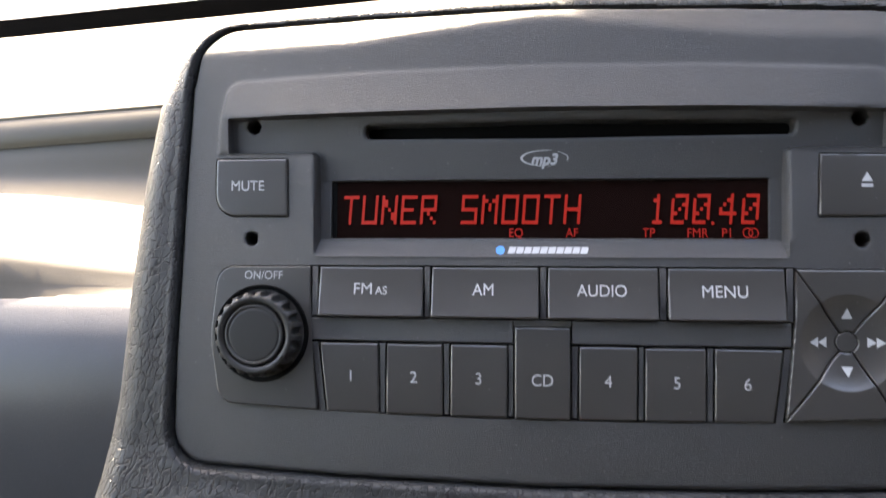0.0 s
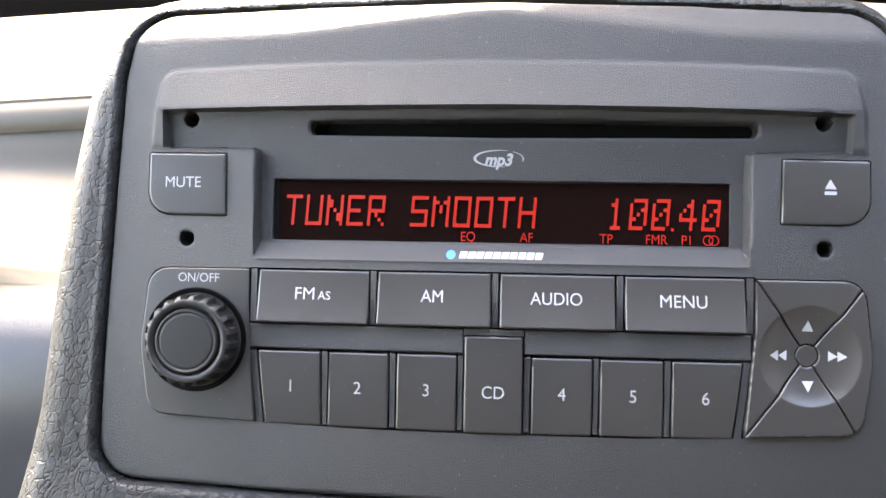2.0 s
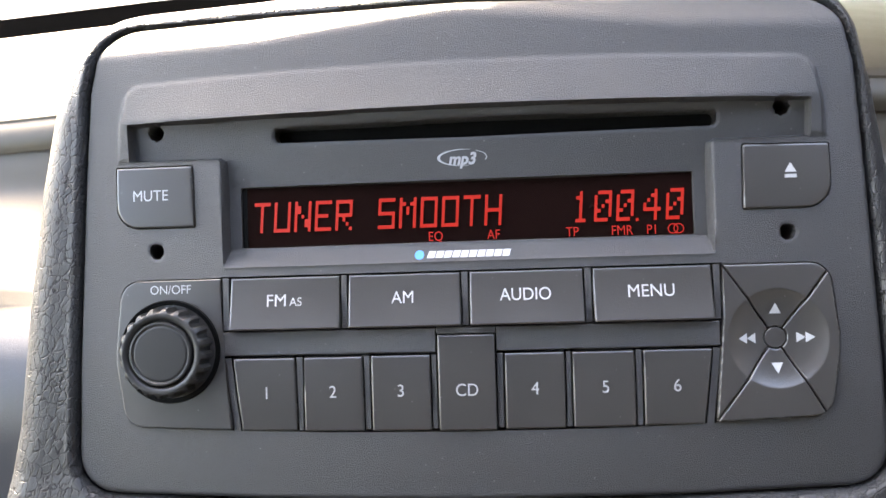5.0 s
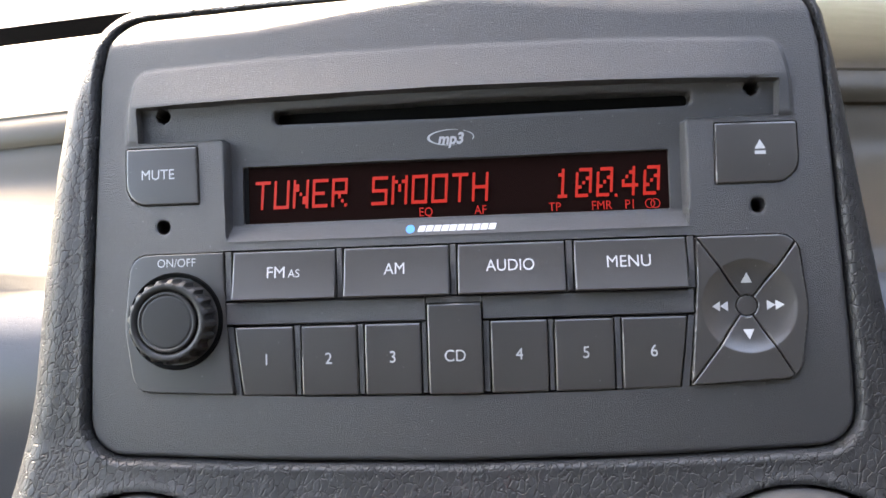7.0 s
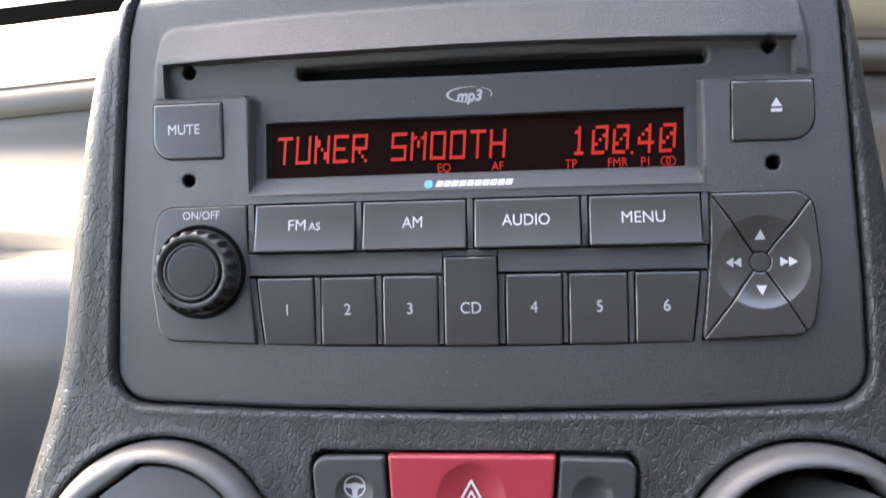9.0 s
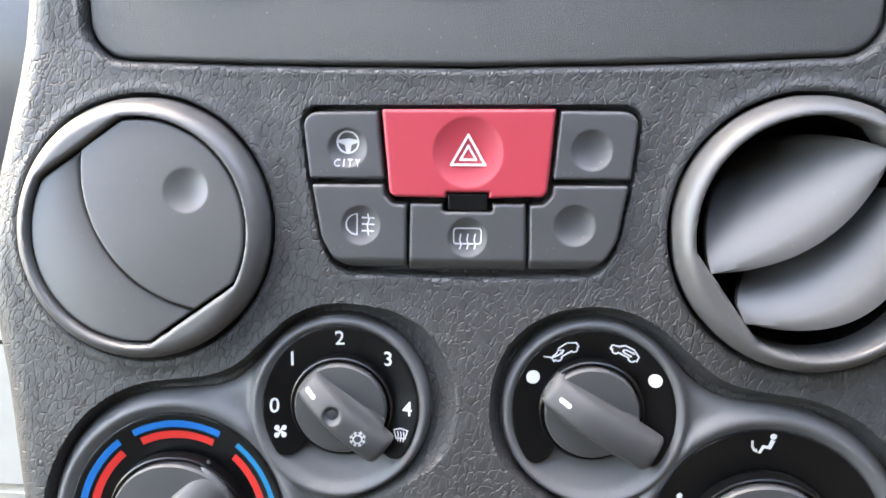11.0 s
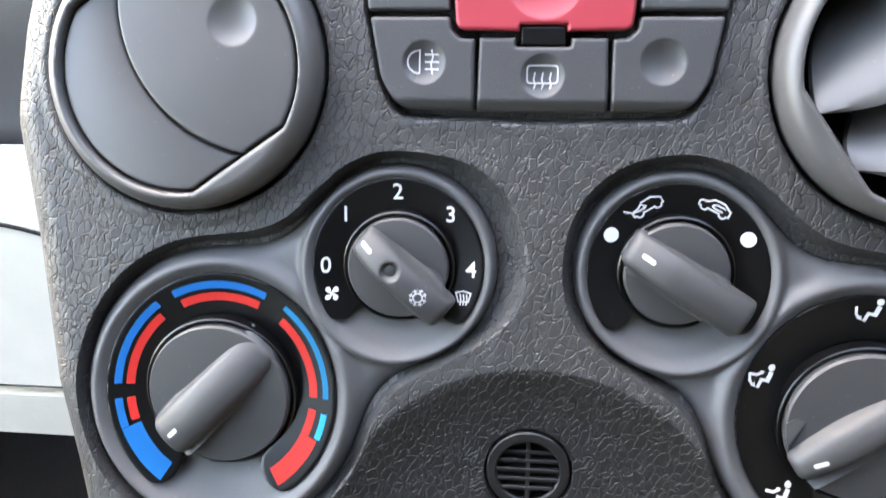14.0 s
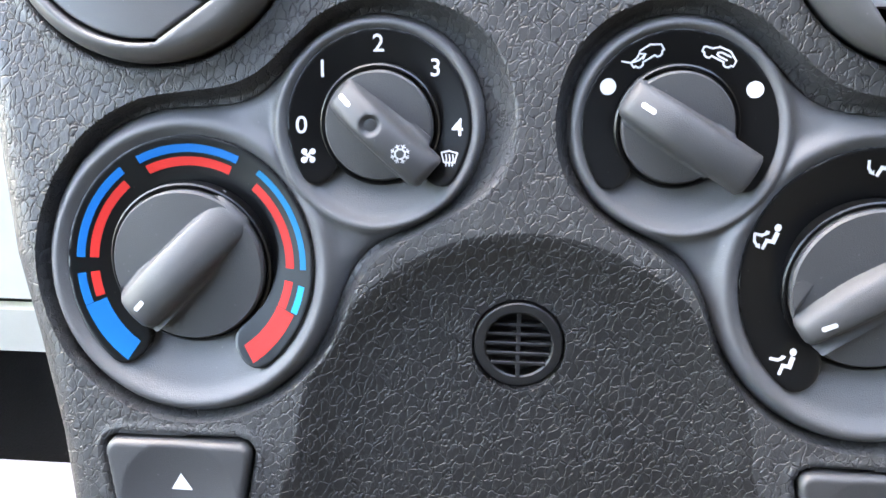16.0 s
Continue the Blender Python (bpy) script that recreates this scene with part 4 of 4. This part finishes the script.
ink.line(box(-4.8, -159.2, 3.2, -154.7, 0.9), 0.4, closed=True)
for x in (-2.9, -0.8, 1.3):
    ink.line([(x - 0.1, -160.6), (x + 0.25, -159.6), (x - 0.15, -158.2), (x + 0.15, -156.6)], 0.42)
ink.put("heater_symbol", DIMPRINT, dem_body, base=low)
haz, haz_body, hh = switch("hazard_switch", HAZ, (-0.8, -132.8), 10.2, HAZARD, "large red hazard light switch with white triangles", high=2.4, chin=None)
ink = Ink(hh, 0.12)


def triangle(cu, cv, r, w):
    pts = [(cu + r * math.sin(a), cv + r * math.cos(a)) for a in (0, 2 * math.pi / 3, 4 * math.pi / 3)]
    ink.line(pts, w, closed=True)


triangle(-0.8, -133.6, 5.7, 0.65)
triangle(-0.8, -133.7, 2.6, 0.6)
ink.put("triangle_symbol", PRINT, haz_body, base=low)
switch("blank_switch", mirror(CITY), (34.7, -132.2), 5.9, SWITCH, "plain dark grey blank switch beside the hazard switch", chin=None)
switch("blank_switch", mirror(FOG), (30.1, -153.6), 5.9, SWITCH, "plain dark grey blank switch with a round thumb hollow")
lamp = thing("hazard_tell_tale", -0.8, -147, base=low, label="small black tell-tale lens below the hazard switch", category="indicator lamp")
slab("lens", box(-6.5, -149.4, 4.9, -144.8, 0.3), -4, 1.5, 0.35, DIAL, lamp, base=low)

# ---- air vents
def vent_opening(c, axis):
    """The drum's mouth: a circle flattened at both ends of the drum's axis."""
    ax, ay = axis
    return both(sd_circle(*c, 33.3), sd_half(c[0] + ax * 29.6, c[1] + ay * 29.6, ax, ay), sd_half(c[0] - ax * 29.6, c[1] - ay * 29.6, -ax, -ay))


def vent_ring(ob, c, mouth):
    outer = sd_circle(*c, RV)
    area = minus(outer, mouth)

    def height(u, v):
        x = np.clip((outer(u, v) + 5.6) / 5.6, 0, 1)
        return 1.0 + 7.0 * (1 - x ** 2) ** 0.6 - edge_drop(-mouth(u, v), 1.3)
    return field("ring", area, height, (c[0] - RV - 1, c[1] - RV - 1, c[0] + RV + 1, c[1] + RV + 1), 0.6, VENT, ob, base=low, skirt=-6,
                 creases=[lambda u, v: mouth(u, v) - 1.3])


A1 = (0.57, -0.82)
vent_l = thing("air_vent", *V1, base=low, label="round grey air vent with its flaps closed", category="air vent", group="air vents")
mouth1 = vent_opening(V1, A1)
vent_ring(vent_l, V1, mouth1)
split = sd_circle(-72.2, -136.3, 43.0)
upper = both(lambda u, v: mouth1(u, v) + 0.9, lambda u, v: split(u, v) + 0.4)
lower = both(lambda u, v: mouth1(u, v) + 0.9, lambda u, v: 0.6 - split(u, v))


def flap_up(u, v):
    r2 = (u - V1[0]) ** 2 + (v - V1[1]) ** 2
    d = np.hypot(u + 82.8, v + 143.6) / 6.6
    return 8.0 - 0.0016 * r2 - 1.5 * np.clip(1 - d * d, 0, 1) - edge_drop(upper(u, v), 0.6)


def flap_low(u, v):
    r2 = (u - V1[0]) ** 2 + (v - V1[1]) ** 2
    return 8.0 - 0.0018 * r2 - 1.5 * np.exp(-np.clip(split(u, v), 0, 99) / 5.0) - edge_drop(lower(u, v), 0.6)


box_l = (V1[0] - 34, V1[1] - 34, V1[0] + 34, V1[1] + 34)
field("flap", upper, flap_up, box_l, 0.5, VENT, vent_l, "domed flap with a round thumb hollow", base=low, skirt=-5)
field("flap", lower, flap_low, box_l, 0.5, VENT, vent_l, "curved lower flap tucked under the upper one", base=low, skirt=-7)
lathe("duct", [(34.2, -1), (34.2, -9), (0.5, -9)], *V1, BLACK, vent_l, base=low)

A2 = (0.82, 0.572)
P2 = (0.572, -0.82)
vent_r = thing("air_vent", *V2, base=low, label="round grey air vent with its flaps turned open", category="air vent", group="air vents")
mouth2 = vent_opening(V2, A2)
vent_ring(vent_r, V2, mouth2)
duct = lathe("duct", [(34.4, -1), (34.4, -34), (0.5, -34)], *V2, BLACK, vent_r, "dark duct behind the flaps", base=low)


def vane(tip_p, front_bulge, back_bulge, half, back_h, full=0.8):
    """A lens-shaped flap that runs back and up into the duct from its rounded front edge."""
    n, m, verts, faces = 40, 10, [], []
    for side in (0, 1):
        for i in range(n + 1):
            a = -half + 2 * half * i / n
            g = max(0.0, 1 - (a / half) ** 2)
            p0, p1 = tip_p + front_bulge * g, tip_p - back_bulge * g ** full
            for j in range(m + 1):
                t = j / m
                p = p0 + (p1 - p0) * t
                h = 5.0 + 1.8 * g * (1 - t) + (back_h - 5.0) * g * t ** 1.6
                if side:
                    h, p = h - 2.4, p - 0.4
                elif j == 0:
                    h -= 0.8
                verts.append((V2[0] + A2[0] * a + P2[0] * p, V2[1] + A2[1] * a + P2[1] * p, h))
    k = (n + 1) * (m + 1)
    for side in (0, 1):
        for i in range(n):
            for j in range(m):
                q = [i * (m + 1) + j, i * (m + 1) + j + 1, (i + 1) * (m + 1) + j + 1, (i + 1) * (m + 1) + j]
                faces.append([side * k + x for x in q])
    for i in range(n):
        for j in (0, m):
            x, y = i * (m + 1) + j, (i + 1) * (m + 1) + j
            faces.append([x, y, k + y, k + x])
    ob = mesh_part("flap", verts, faces, VENT, vent_r, "grey lens-shaped flap tilted into the duct", base=low, shade=True)
    ob.data.set_sharp_from_angle(angle=radians(45))


vane(-7.6, 9.0, 18.5, 29.6, -15)
vane(9.2, 15.6, 11.0, 29.6, -14, 0.35)

# ---- heater controls
def control_height(d, big, small):
    def height(u, v):
        s = d(u, v)
        rb, rs = np.hypot(u - big[0], v - big[1]), np.hypot(u - small[0], v - small[1])
        h = 3.6 - edge_drop(s, 4.2)
        ring_b = 2.4 * np.exp(-((rb - 37.2) / 2.6) ** 2)
        ring_s = 2.6 * np.exp(-((rs - 26.0) / 1.8) ** 2)
        h = h + np.maximum(ring_b * smooth(rs, RF - 3, RF + 2), ring_s)
        h = h - 0.2 * np.clip(34.4 - rb, 0, 13) - 0.2 * np.clip(24.3 - rs, 0, 10)
        h = h - 1.2 * smooth(-(rb - 33.0), 0, 9) * smooth(-v, -big[1] - 6, -big[1] + 26)
        h = h - 1.0 * smooth(-(rs - 23.0), 0, 6) * smooth(-v, -small[1] - 4, -small[1] + 16)
        return h
    return height


def dished(c, rm, h):
    """The dial faces rise a little towards their outer edge."""
    return lambda u, v: h + 0.2 * (np.hypot(u - c[0], v - c[1]) - rm)


def arc_plate(name, c, r0, r1, a0, a1, h, parent, mat=DIAL):
    """A flat dial face: part of a ring with round ends."""
    rm, w = (r0 + r1) / 2, (r1 - r0) / 2
    pts = []
    n = 56
    for k in range(n + 1):
        a = math.radians(a0 + (a1 - a0) * k / n)
        pts.append((c[0] + r1 * math.sin(a), c[1] + r1 * math.cos(a)))
    e = math.radians(a1)
    for k in range(1, 8):
        b = math.pi * k / 8
        r, t = rm + w * math.cos(b), w * math.sin(b) * 0.8
        pts.append((c[0] + r * math.sin(e) + t * math.cos(e), c[1] + r * math.cos(e) - t * math.sin(e)))
    for k in range(n + 1):
        a = math.radians(a1 + (a0 - a1) * k / n)
        pts.append((c[0] + r0 * math.sin(a), c[1] + r0 * math.cos(a)))
    e = math.radians(a0)
    for k in range(1, 8):
        b = math.pi * k / 8
        r, t = rm - w * math.cos(b), w * math.sin(b) * 0.8
        pts.append((c[0] + r * math.sin(e) - t * math.cos(e), c[1] + r * math.cos(e) + t * math.sin(e)))
    d = sd_poly(pts)
    top = dished(c, rm, h)
    us, vs = [p[0] for p in pts], [p[1] for p in pts]
    return field(name, d, lambda u, v: top(u, v) - edge_drop(d(u, v), 0.15), (min(us) - 1, min(vs) - 1, max(us) + 1, max(vs) + 1), 0.6, mat, parent, base=dial, skirt=h - 4.0)


def control_knob(panel, c, r, angle, back, front, body, facets, high, label, mark_at, mark_turn=0.0, mark_off=0.0, crater=None, swell=(0.0, 0.0)):
    """A rotary knob: a low disc in a dark ring, with a tall rounded grip across it and a white pointer."""
    knob = lathe("knob", [(r + 1.3, 0.3), (r + 1.3, 4.6), (r + 0.9, 4.9), (r + 0.2, 4.4), (r + 0.2, 2.5)], *c, DIAL, panel, label, base=dial)
    lathe("knob_disc", [(r - 0.3, 1.5), (r - 0.3, 6.2), (r - 0.8, 6.9), (r * 0.6, 7.3), (0.5, 7.5)], *c, KNOB, knob, base=dial)
    ca, sa = math.cos(math.radians(angle)), math.sin(math.radians(angle))
    lo, hi = body
    under, over = facets
    # the grip's own axis t runs from the pointer's end (negative) to the far end, w across it
    place = lambda t, w: (c[0] + ca * t - sa * w, c[1] + sa * t + ca * w)
    lens = lambda t: np.clip(1 - (t / back) ** 2, 0, 1)
    nose = 2.2 if front > r + 1 else 4.0
    side = [(*place(t, hi + swell[0] * float(lens(t))), 0) for t in np.linspace(front, -back, 14)[1:-1]]
    slim = rounded([(*place(-back, lo * 0.88), 2.6), (*place(front, lo), nose), (*place(front, hi), nose)] + side + [(*place(-back, hi * 0.88), 2.6)], seg=8)
    broad = rounded([(*place(-back, lo - under), 3), (*place(front, lo - under), 3), (*place(front, hi + over + sum(swell)), 3), (*place(-back, hi + over + sum(swell)), 3)])
    d_slim = sd_poly(slim)
    d = union(d_slim, both(sd_poly(broad), sd_circle(*c, r - 0.5)))

    def height(u, v):
        w = (v - c[1]) * ca - (u - c[0]) * sa
        t = (u - c[0]) * ca + (v - c[1]) * sa
        brim = hi + swell[0] * lens(t)
        slope = over + swell[1] * lens(t)
        x = (w - (lo + brim) / 2) / ((brim - lo) / 2)
        top = high - 2.4 * np.abs(x) ** 2.2 - 4.2 * np.clip((t + 3) / (front + 3), 0, 1) ** 2 - 4.5 * np.clip((-t - 2) / back, 0, 1) ** 1.6
        flank = np.maximum(smooth(w, brim - 1.2, brim + slope), smooth(-w, -lo - 1.0, -lo + under))
        h = top - (top - 7.4) * flank - edge_drop(d_slim(u, v), 2.2) * (1 - flank)
        if crater:
            h = h - 1.5 * (1 - smooth(np.hypot(t - crater[0], w - crater[1]), 1.5, 2.9))
        return h
    us, vs = [p[0] for p in broad + slim], [p[1] for p in broad + slim]
    grip = field("grip", d, height, (min(us) - 1, min(vs) - 1, max(us) + 1, max(vs) + 1), 0.42, KNOB, knob, base=dial, skirt=5.0)
    k = math.radians(angle + mark_turn)
    mu, mv = place(-mark_at, mark_off)
    mark = rounded([(mu + math.cos(k) * a - math.sin(k) * b, mv + math.sin(k) * a + math.cos(k) * b, 0.55) for a, b in ((-1.9, -0.65), (1.9, -0.65), (1.9, 0.65), (-1.9, 0.65))])
    Ink(height, 0.15).poly(mark).put("pointer", PRINT, knob, base=dial)
    return knob, height, place


def control_panel(name, d, big, small, label):
    ob = thing(name, *big, base=dial, label=label, category="heater control", group="heater controls")
    us = (min(big[0] - RT, small[0] - RF) - 4, big[1] - RT - 3, max(big[0] + RT, small[0] + RF) + 4, small[1] + RF + 3)
    field("bezel", d, control_height(d, big, small), us, 0.55, BEZEL, ob, "smooth grey figure-of-eight bezel", base=dial, skirt=-5)
    return ob


HB = 3.8
RISE_T, RISE_F, RISE_D, RISE_R = (dished(c, r, h) for c, r, h in ((T, 27.9, HB), (F, 19.45, HB + 0.2), (T2, 27.9, HB), (F2, 19.45, HB + 0.2)))
left = control_panel("temperature_and_fan_control", BEZ_L, T, F, "grey twin dial panel for temperature and fan speed")
face_t = arc_plate("dial_face", T, 21.4, 34.0, -141, 141, HB, left)
face_f = arc_plate("dial_face", F, 14.6, 24.0, -126, 126, HB + 0.2, left)
B0, B1, R0, R1 = 29.6, 31.8, 26.0, 28.4
for a0, a1, r0, r1, mat, name in ((-27.5, 25.5, B0, B1, BLUE, "blue_mark"), (-88, -37, B0, B1, BLUE, "blue_mark"), (-112, -96, B0, B1, BLUE, "blue_mark"),
                                  (-146, -112.3, R0, B1, BLUE, "blue_mark"), (37, 91, B0 + 0.5, B1, BLUE_LIT, "blue_mark_lit"), (99, 113, B0 + 0.4, B1, BLUE_SHEEN, "blue_mark_sheen"),
                                  (-25.5, 24, R0, R1, RED, "red_mark"), (-88, -40, R0, R1, RED, "red_mark"), (-110, -96, R0, R1, RED, "red_mark"),
                                  (40, 91, R0, R1, RED, "red_mark"), (98, 113.5, R0, R1, RED, "red_mark"), (113.8, 146, R0, B1 - 0.6, RED, "red_mark")):
    Ink(RISE_T, 0.12).arc(*T, r0, r1, a0, a1).put(name, mat, face_t, base=dial)
for text, deg in (("0", -91), ("1", -47), ("2", -1), ("3", 45), ("4", 91)):
    a = math.radians(deg)
    letters(text, F[0] + 20.4 * math.sin(a), F[1] + 20.4 * math.cos(a), 4.3, RISE_F, PRINT, face_f, base=dial, weight=0.008)
ink = Ink(RISE_F, 0.1)
fx, fy = F[0] + 20.3 * math.sin(math.radians(-114)), F[1] + 20.3 * math.cos(math.radians(-114))
for k in range(4):
    a = math.radians(45 + 90 * k)
    ink.disc(fx + 1.5 * math.cos(a), fy + 1.5 * math.sin(a), 0.78, 14)
    ink.line([(fx, fy), (fx + 1.2 * math.cos(a + 0.3), fy + 1.2 * math.sin(a + 0.3))], 0.6)
ink.put("fan_symbol", PRINT, face_f, base=dial)
ink = Ink(RISE_F, 0.1)
sx, sy = F[0] + 20.2 * math.sin(math.radians(114)), F[1] + 20.2 * math.cos(math.radians(114))
screen = [(sx - 2.1, sy + 1.3), (sx, sy + 1.8), (sx + 2.1, sy + 1.3), (sx + 1.4, sy - 1.1), (sx - 1.4, sy - 1.1)]
ink.line(screen, 0.4, closed=True)
for k in (-0.9, 0.0, 0.9):
    ink.line([(sx + k, sy + 0.8), (sx + k + 0.2, sy - 0.2), (sx + k * 0.9, sy - 1.9)], 0.38)
ink.put("screen_symbol", PRINT, face_f, base=dial)

control_knob(left, (-89.6, -246.5), 20.8, 45, 19.8, 21.2, (-5.7, 8.0), (1.0, 0.6), 13.6, "grey temperature knob turned to cold", 14.6, mark_off=1.4)
fan_knob, fan_h, fan_at = control_knob(left, (-38.7, -209.3), 14.3, -42, 13.6, 17.9, (-5.4, 5.0), (0.6, 2.2), 14.5, "grey fan speed knob with an air conditioning button", 10.2, crater=(-1.3, 0))
u, v = fan_at(8.9, 0)
ink = Ink(fan_h, 0.12)
ink.arc(u, v, 1.0, 1.45, 0, 360, 24)
for k in range(8):
    a = math.radians(45 * k + 20)
    tip = lambda r, t: (u + r * math.cos(a + t), v + r * math.sin(a + t))
    ink.line([tip(1.3, 0), tip(2.25, 0)], 0.4)
    for side in (-1, 1):
        ink.line([tip(1.7, 0), tip(2.1, side * 0.25)], 0.26)
ink.put("snowflake_symbol", PRINT, fan_knob, base=dial)
u, v = fan_at(-1.3, 0)
off_h = float(fan_h(np.float64(u), np.float64(v)))
lathe("push_button", [(1.5, off_h - 0.5), (1.5, off_h + 0.12), (1.35, off_h + 0.2), (0.2, off_h + 0.2)], u, v, SWITCH, fan_knob, base=dial, n=28)

right = control_panel("air_control", BEZ_R, T2, F2, "grey twin dial panel for air flow and recirculation")
face_d = arc_plate("dial_face", T2, 21.4, 34.0, -141, 141, HB, right)
face_r = arc_plate("dial_face", F2, 14.6, 24.0, -126, 126, HB + 0.2, right)
for deg in (-61, 62):
    a = math.radians(deg)
    Ink(RISE_R, 0.1).disc(F2[0] + 20.4 * math.sin(a), F2[1] + 20.4 * math.cos(a), 2.05).put("position_dot", PRINT, face_r, base=dial)


def car_mark(cu, cv, turn, inside):
    """A small car in outline with an arrow of air, turned to lie along the dial."""
    c, s = math.cos(math.radians(turn)), math.sin(math.radians(turn))
    at = lambda x, y: (cu + c * x - s * y, cv + s * x + c * y)
    k = Ink(RISE_R, 0.1)
    body = [(-4.2, -0.9), (-4.3, 0.2), (-3.9, 0.5), (-2.3, 0.8), (-0.9, 1.9), (1.9, 2.0), (3.6, 1.0), (4.2, 0.7), (4.3, -0.8), (3.7, -0.9),
            (3.4, -1.5), (2.7, -1.7), (2.0, -1.5), (1.7, -0.9), (-1.6, -0.9), (-1.9, -1.5), (-2.6, -1.7), (-3.3, -1.5), (-3.6, -0.9)]
    k.line([at(x, y) for x, y in body], 0.42, closed=True)
    if inside:
        k.line([at(x, y) for x, y in ((2.6, 0.9), (0.2, 0.9), (-0.6, 0.5), (-0.6, 0.0), (0.2, -0.2), (2.2, -0.2))], 0.42)
    else:
        k.line([at(x, y) for x, y in ((-6.0, 1.9), (-4.2, 0.4), (-2.2, 0.0), (-0.2, 0.5))], 0.42)
        k.line([at(x, y) for x, y in ((-1.2, 1.2), (-0.2, 0.5), (-1.2, -0.2))], 0.42)
    k.put("car_symbol", PRINT, face_r, base=dial)


a = math.radians(-26)
car_mark(F2[0] + 19.5 * math.sin(a), F2[1] + 19.5 * math.cos(a), 31, False)
a = math.radians(27)
car_mark(F2[0] + 19.8 * math.sin(a), F2[1] + 19.8 * math.cos(a), -26, True)


def flow_mark(deg, arrows):
    """Air-flow pictogram of plain strokes: a dot over a bent bar, with curved arrows."""
    a = math.radians(deg)
    cu, cv = T2[0] + 29.6 * math.sin(a), T2[1] + 29.6 * math.cos(a)
    k = Ink(RISE_D, 0.1)
    k.disc(cu + 2.4, cv + 2.6, 0.95, 16)
    k.line([(cu + 2.2, cv + 0.9), (cu + 1.5, cv - 0.8)], 1.3)
    k.line([(cu + 1.3, cv - 0.9), (cu - 0.3, cv - 0.6)], 0.9)
    k.line([(cu - 0.3, cv - 0.7), (cu - 1.1, cv - 2.4)], 0.9)
    if "up" in arrows:
        k.line([(cu - 3.4, cv + 1.2), (cu - 1.6, cv + 0.8), (cu - 0.2, cv + 1.3)], 0.75)
        k.poly([(cu - 0.7, cv + 0.6), (cu + 0.6, cv + 1.6), (cu - 0.7, cv + 2.0)])
    if "down" in arrows:
        k.line([(cu - 3.5, cv + 0.9), (cu - 3.4, cv - 0.7), (cu - 2.6, cv - 1.9)], 0.7)
        k.poly([(cu - 3.3, cv - 1.9), (cu - 1.8, cv - 2.6), (cu - 2.0, cv - 1.2)])
    k.put("air_flow_symbol", PRINT, face_d, base=dial)


for deg, arrows in ((-133, "up"), (-68, "up down"), (-2, "down"), (68, "down"), (133, "up")):
    flow_mark(deg, arrows)
control_knob(right, (86.3, -247.1), 20.8, 33, 21.0, 20.5, (-4.6, 4.0), (2.5, 1.4), 12.8, "grey air flow knob", 14.6, mark_turn=-6, swell=(2.4, 4.0))
control_knob(right, (36.4, -208.7), 14.2, -32, 15.2, 21.8, (-6.0, 5.6), (0.7, 0.8), 13.6, "grey air recirculation knob", 9.8)

# ---- small grille in the hollow below
grille = thing("sensor_grille", *GRILLE, h=-3, base=lambda u, v: low(u, v), label="small round black slatted grille", category="grille")


def hollow(u, v):
    return console_height(np.asarray(u, float), np.asarray(v, float))


gh = float(hollow(GRILLE[0] + 15.0, GRILLE[1]))
lathe("ring", [(11.9, gh - 4), (11.8, gh - 0.5), (11.5, gh - 0.1), (11.0, gh), (9.3, gh - 0.1), (8.9, gh - 0.5), (8.8, gh - 4.5)], *GRILLE, GRILLE_BLACK, grille, base=low)
lathe("backing", [(10.2, gh - 5.2), (0.3, gh - 5.2)], *GRILLE, BLACK, grille, base=low, n=32)
for k in range(5):
    y = GRILLE[1] + (k - 2) * 2.6
    half = math.sqrt(8.9 ** 2 - (y - GRILLE[1]) ** 2)
    slab("slat", box(GRILLE[0] - half, y - 0.45, GRILLE[0] + half, y + 0.45), gh - 3.2, gh - 0.9, 0.2, GRILLE_BLACK, grille, base=low)
slab("post", box(GRILLE[0] - 0.6, GRILLE[1] - 8.8, GRILLE[0] + 0.6, GRILLE[1] + 8.8), gh - 3.4, gh - 1.0, 0.2, GRILLE_BLACK, grille, base=low)

# ---- push buttons at the foot of the console
for poly, axis, marked in ((BTN_L, -92.7, True), (BTN_R, 91.1, False)):
    d = sd_poly(poly)

    def btn_height(u, v, d=d, axis=axis):
        r = np.hypot(u - axis, v + 309) / 16.0
        return 2.2 - 1.6 * np.clip(1 - r * r, 0, 1) - edge_drop(d(u, v) + 0.7, 1.6)
    ob = thing("push_button", axis, -307, base=low, label="dark grey push button with a hollow face" + (" and a white arrow" if marked else ""), category="button", group="foot buttons")
    body = field("body", lambda u, v, d=d: d(u, v) + 0.7, btn_height, (min(p[0] for p in poly) - 1, -324, max(p[0] for p in poly) + 1, -291), 0.5, SWITCH, ob, base=low, skirt=-4.5)
    if marked:
        Ink(btn_height, 0.1).poly([(axis - 2.3, -307.6), (axis + 3.7, -307.6), (axis + 0.5, -302.9)]).put("arrow_symbol", PRINT, body, base=low)
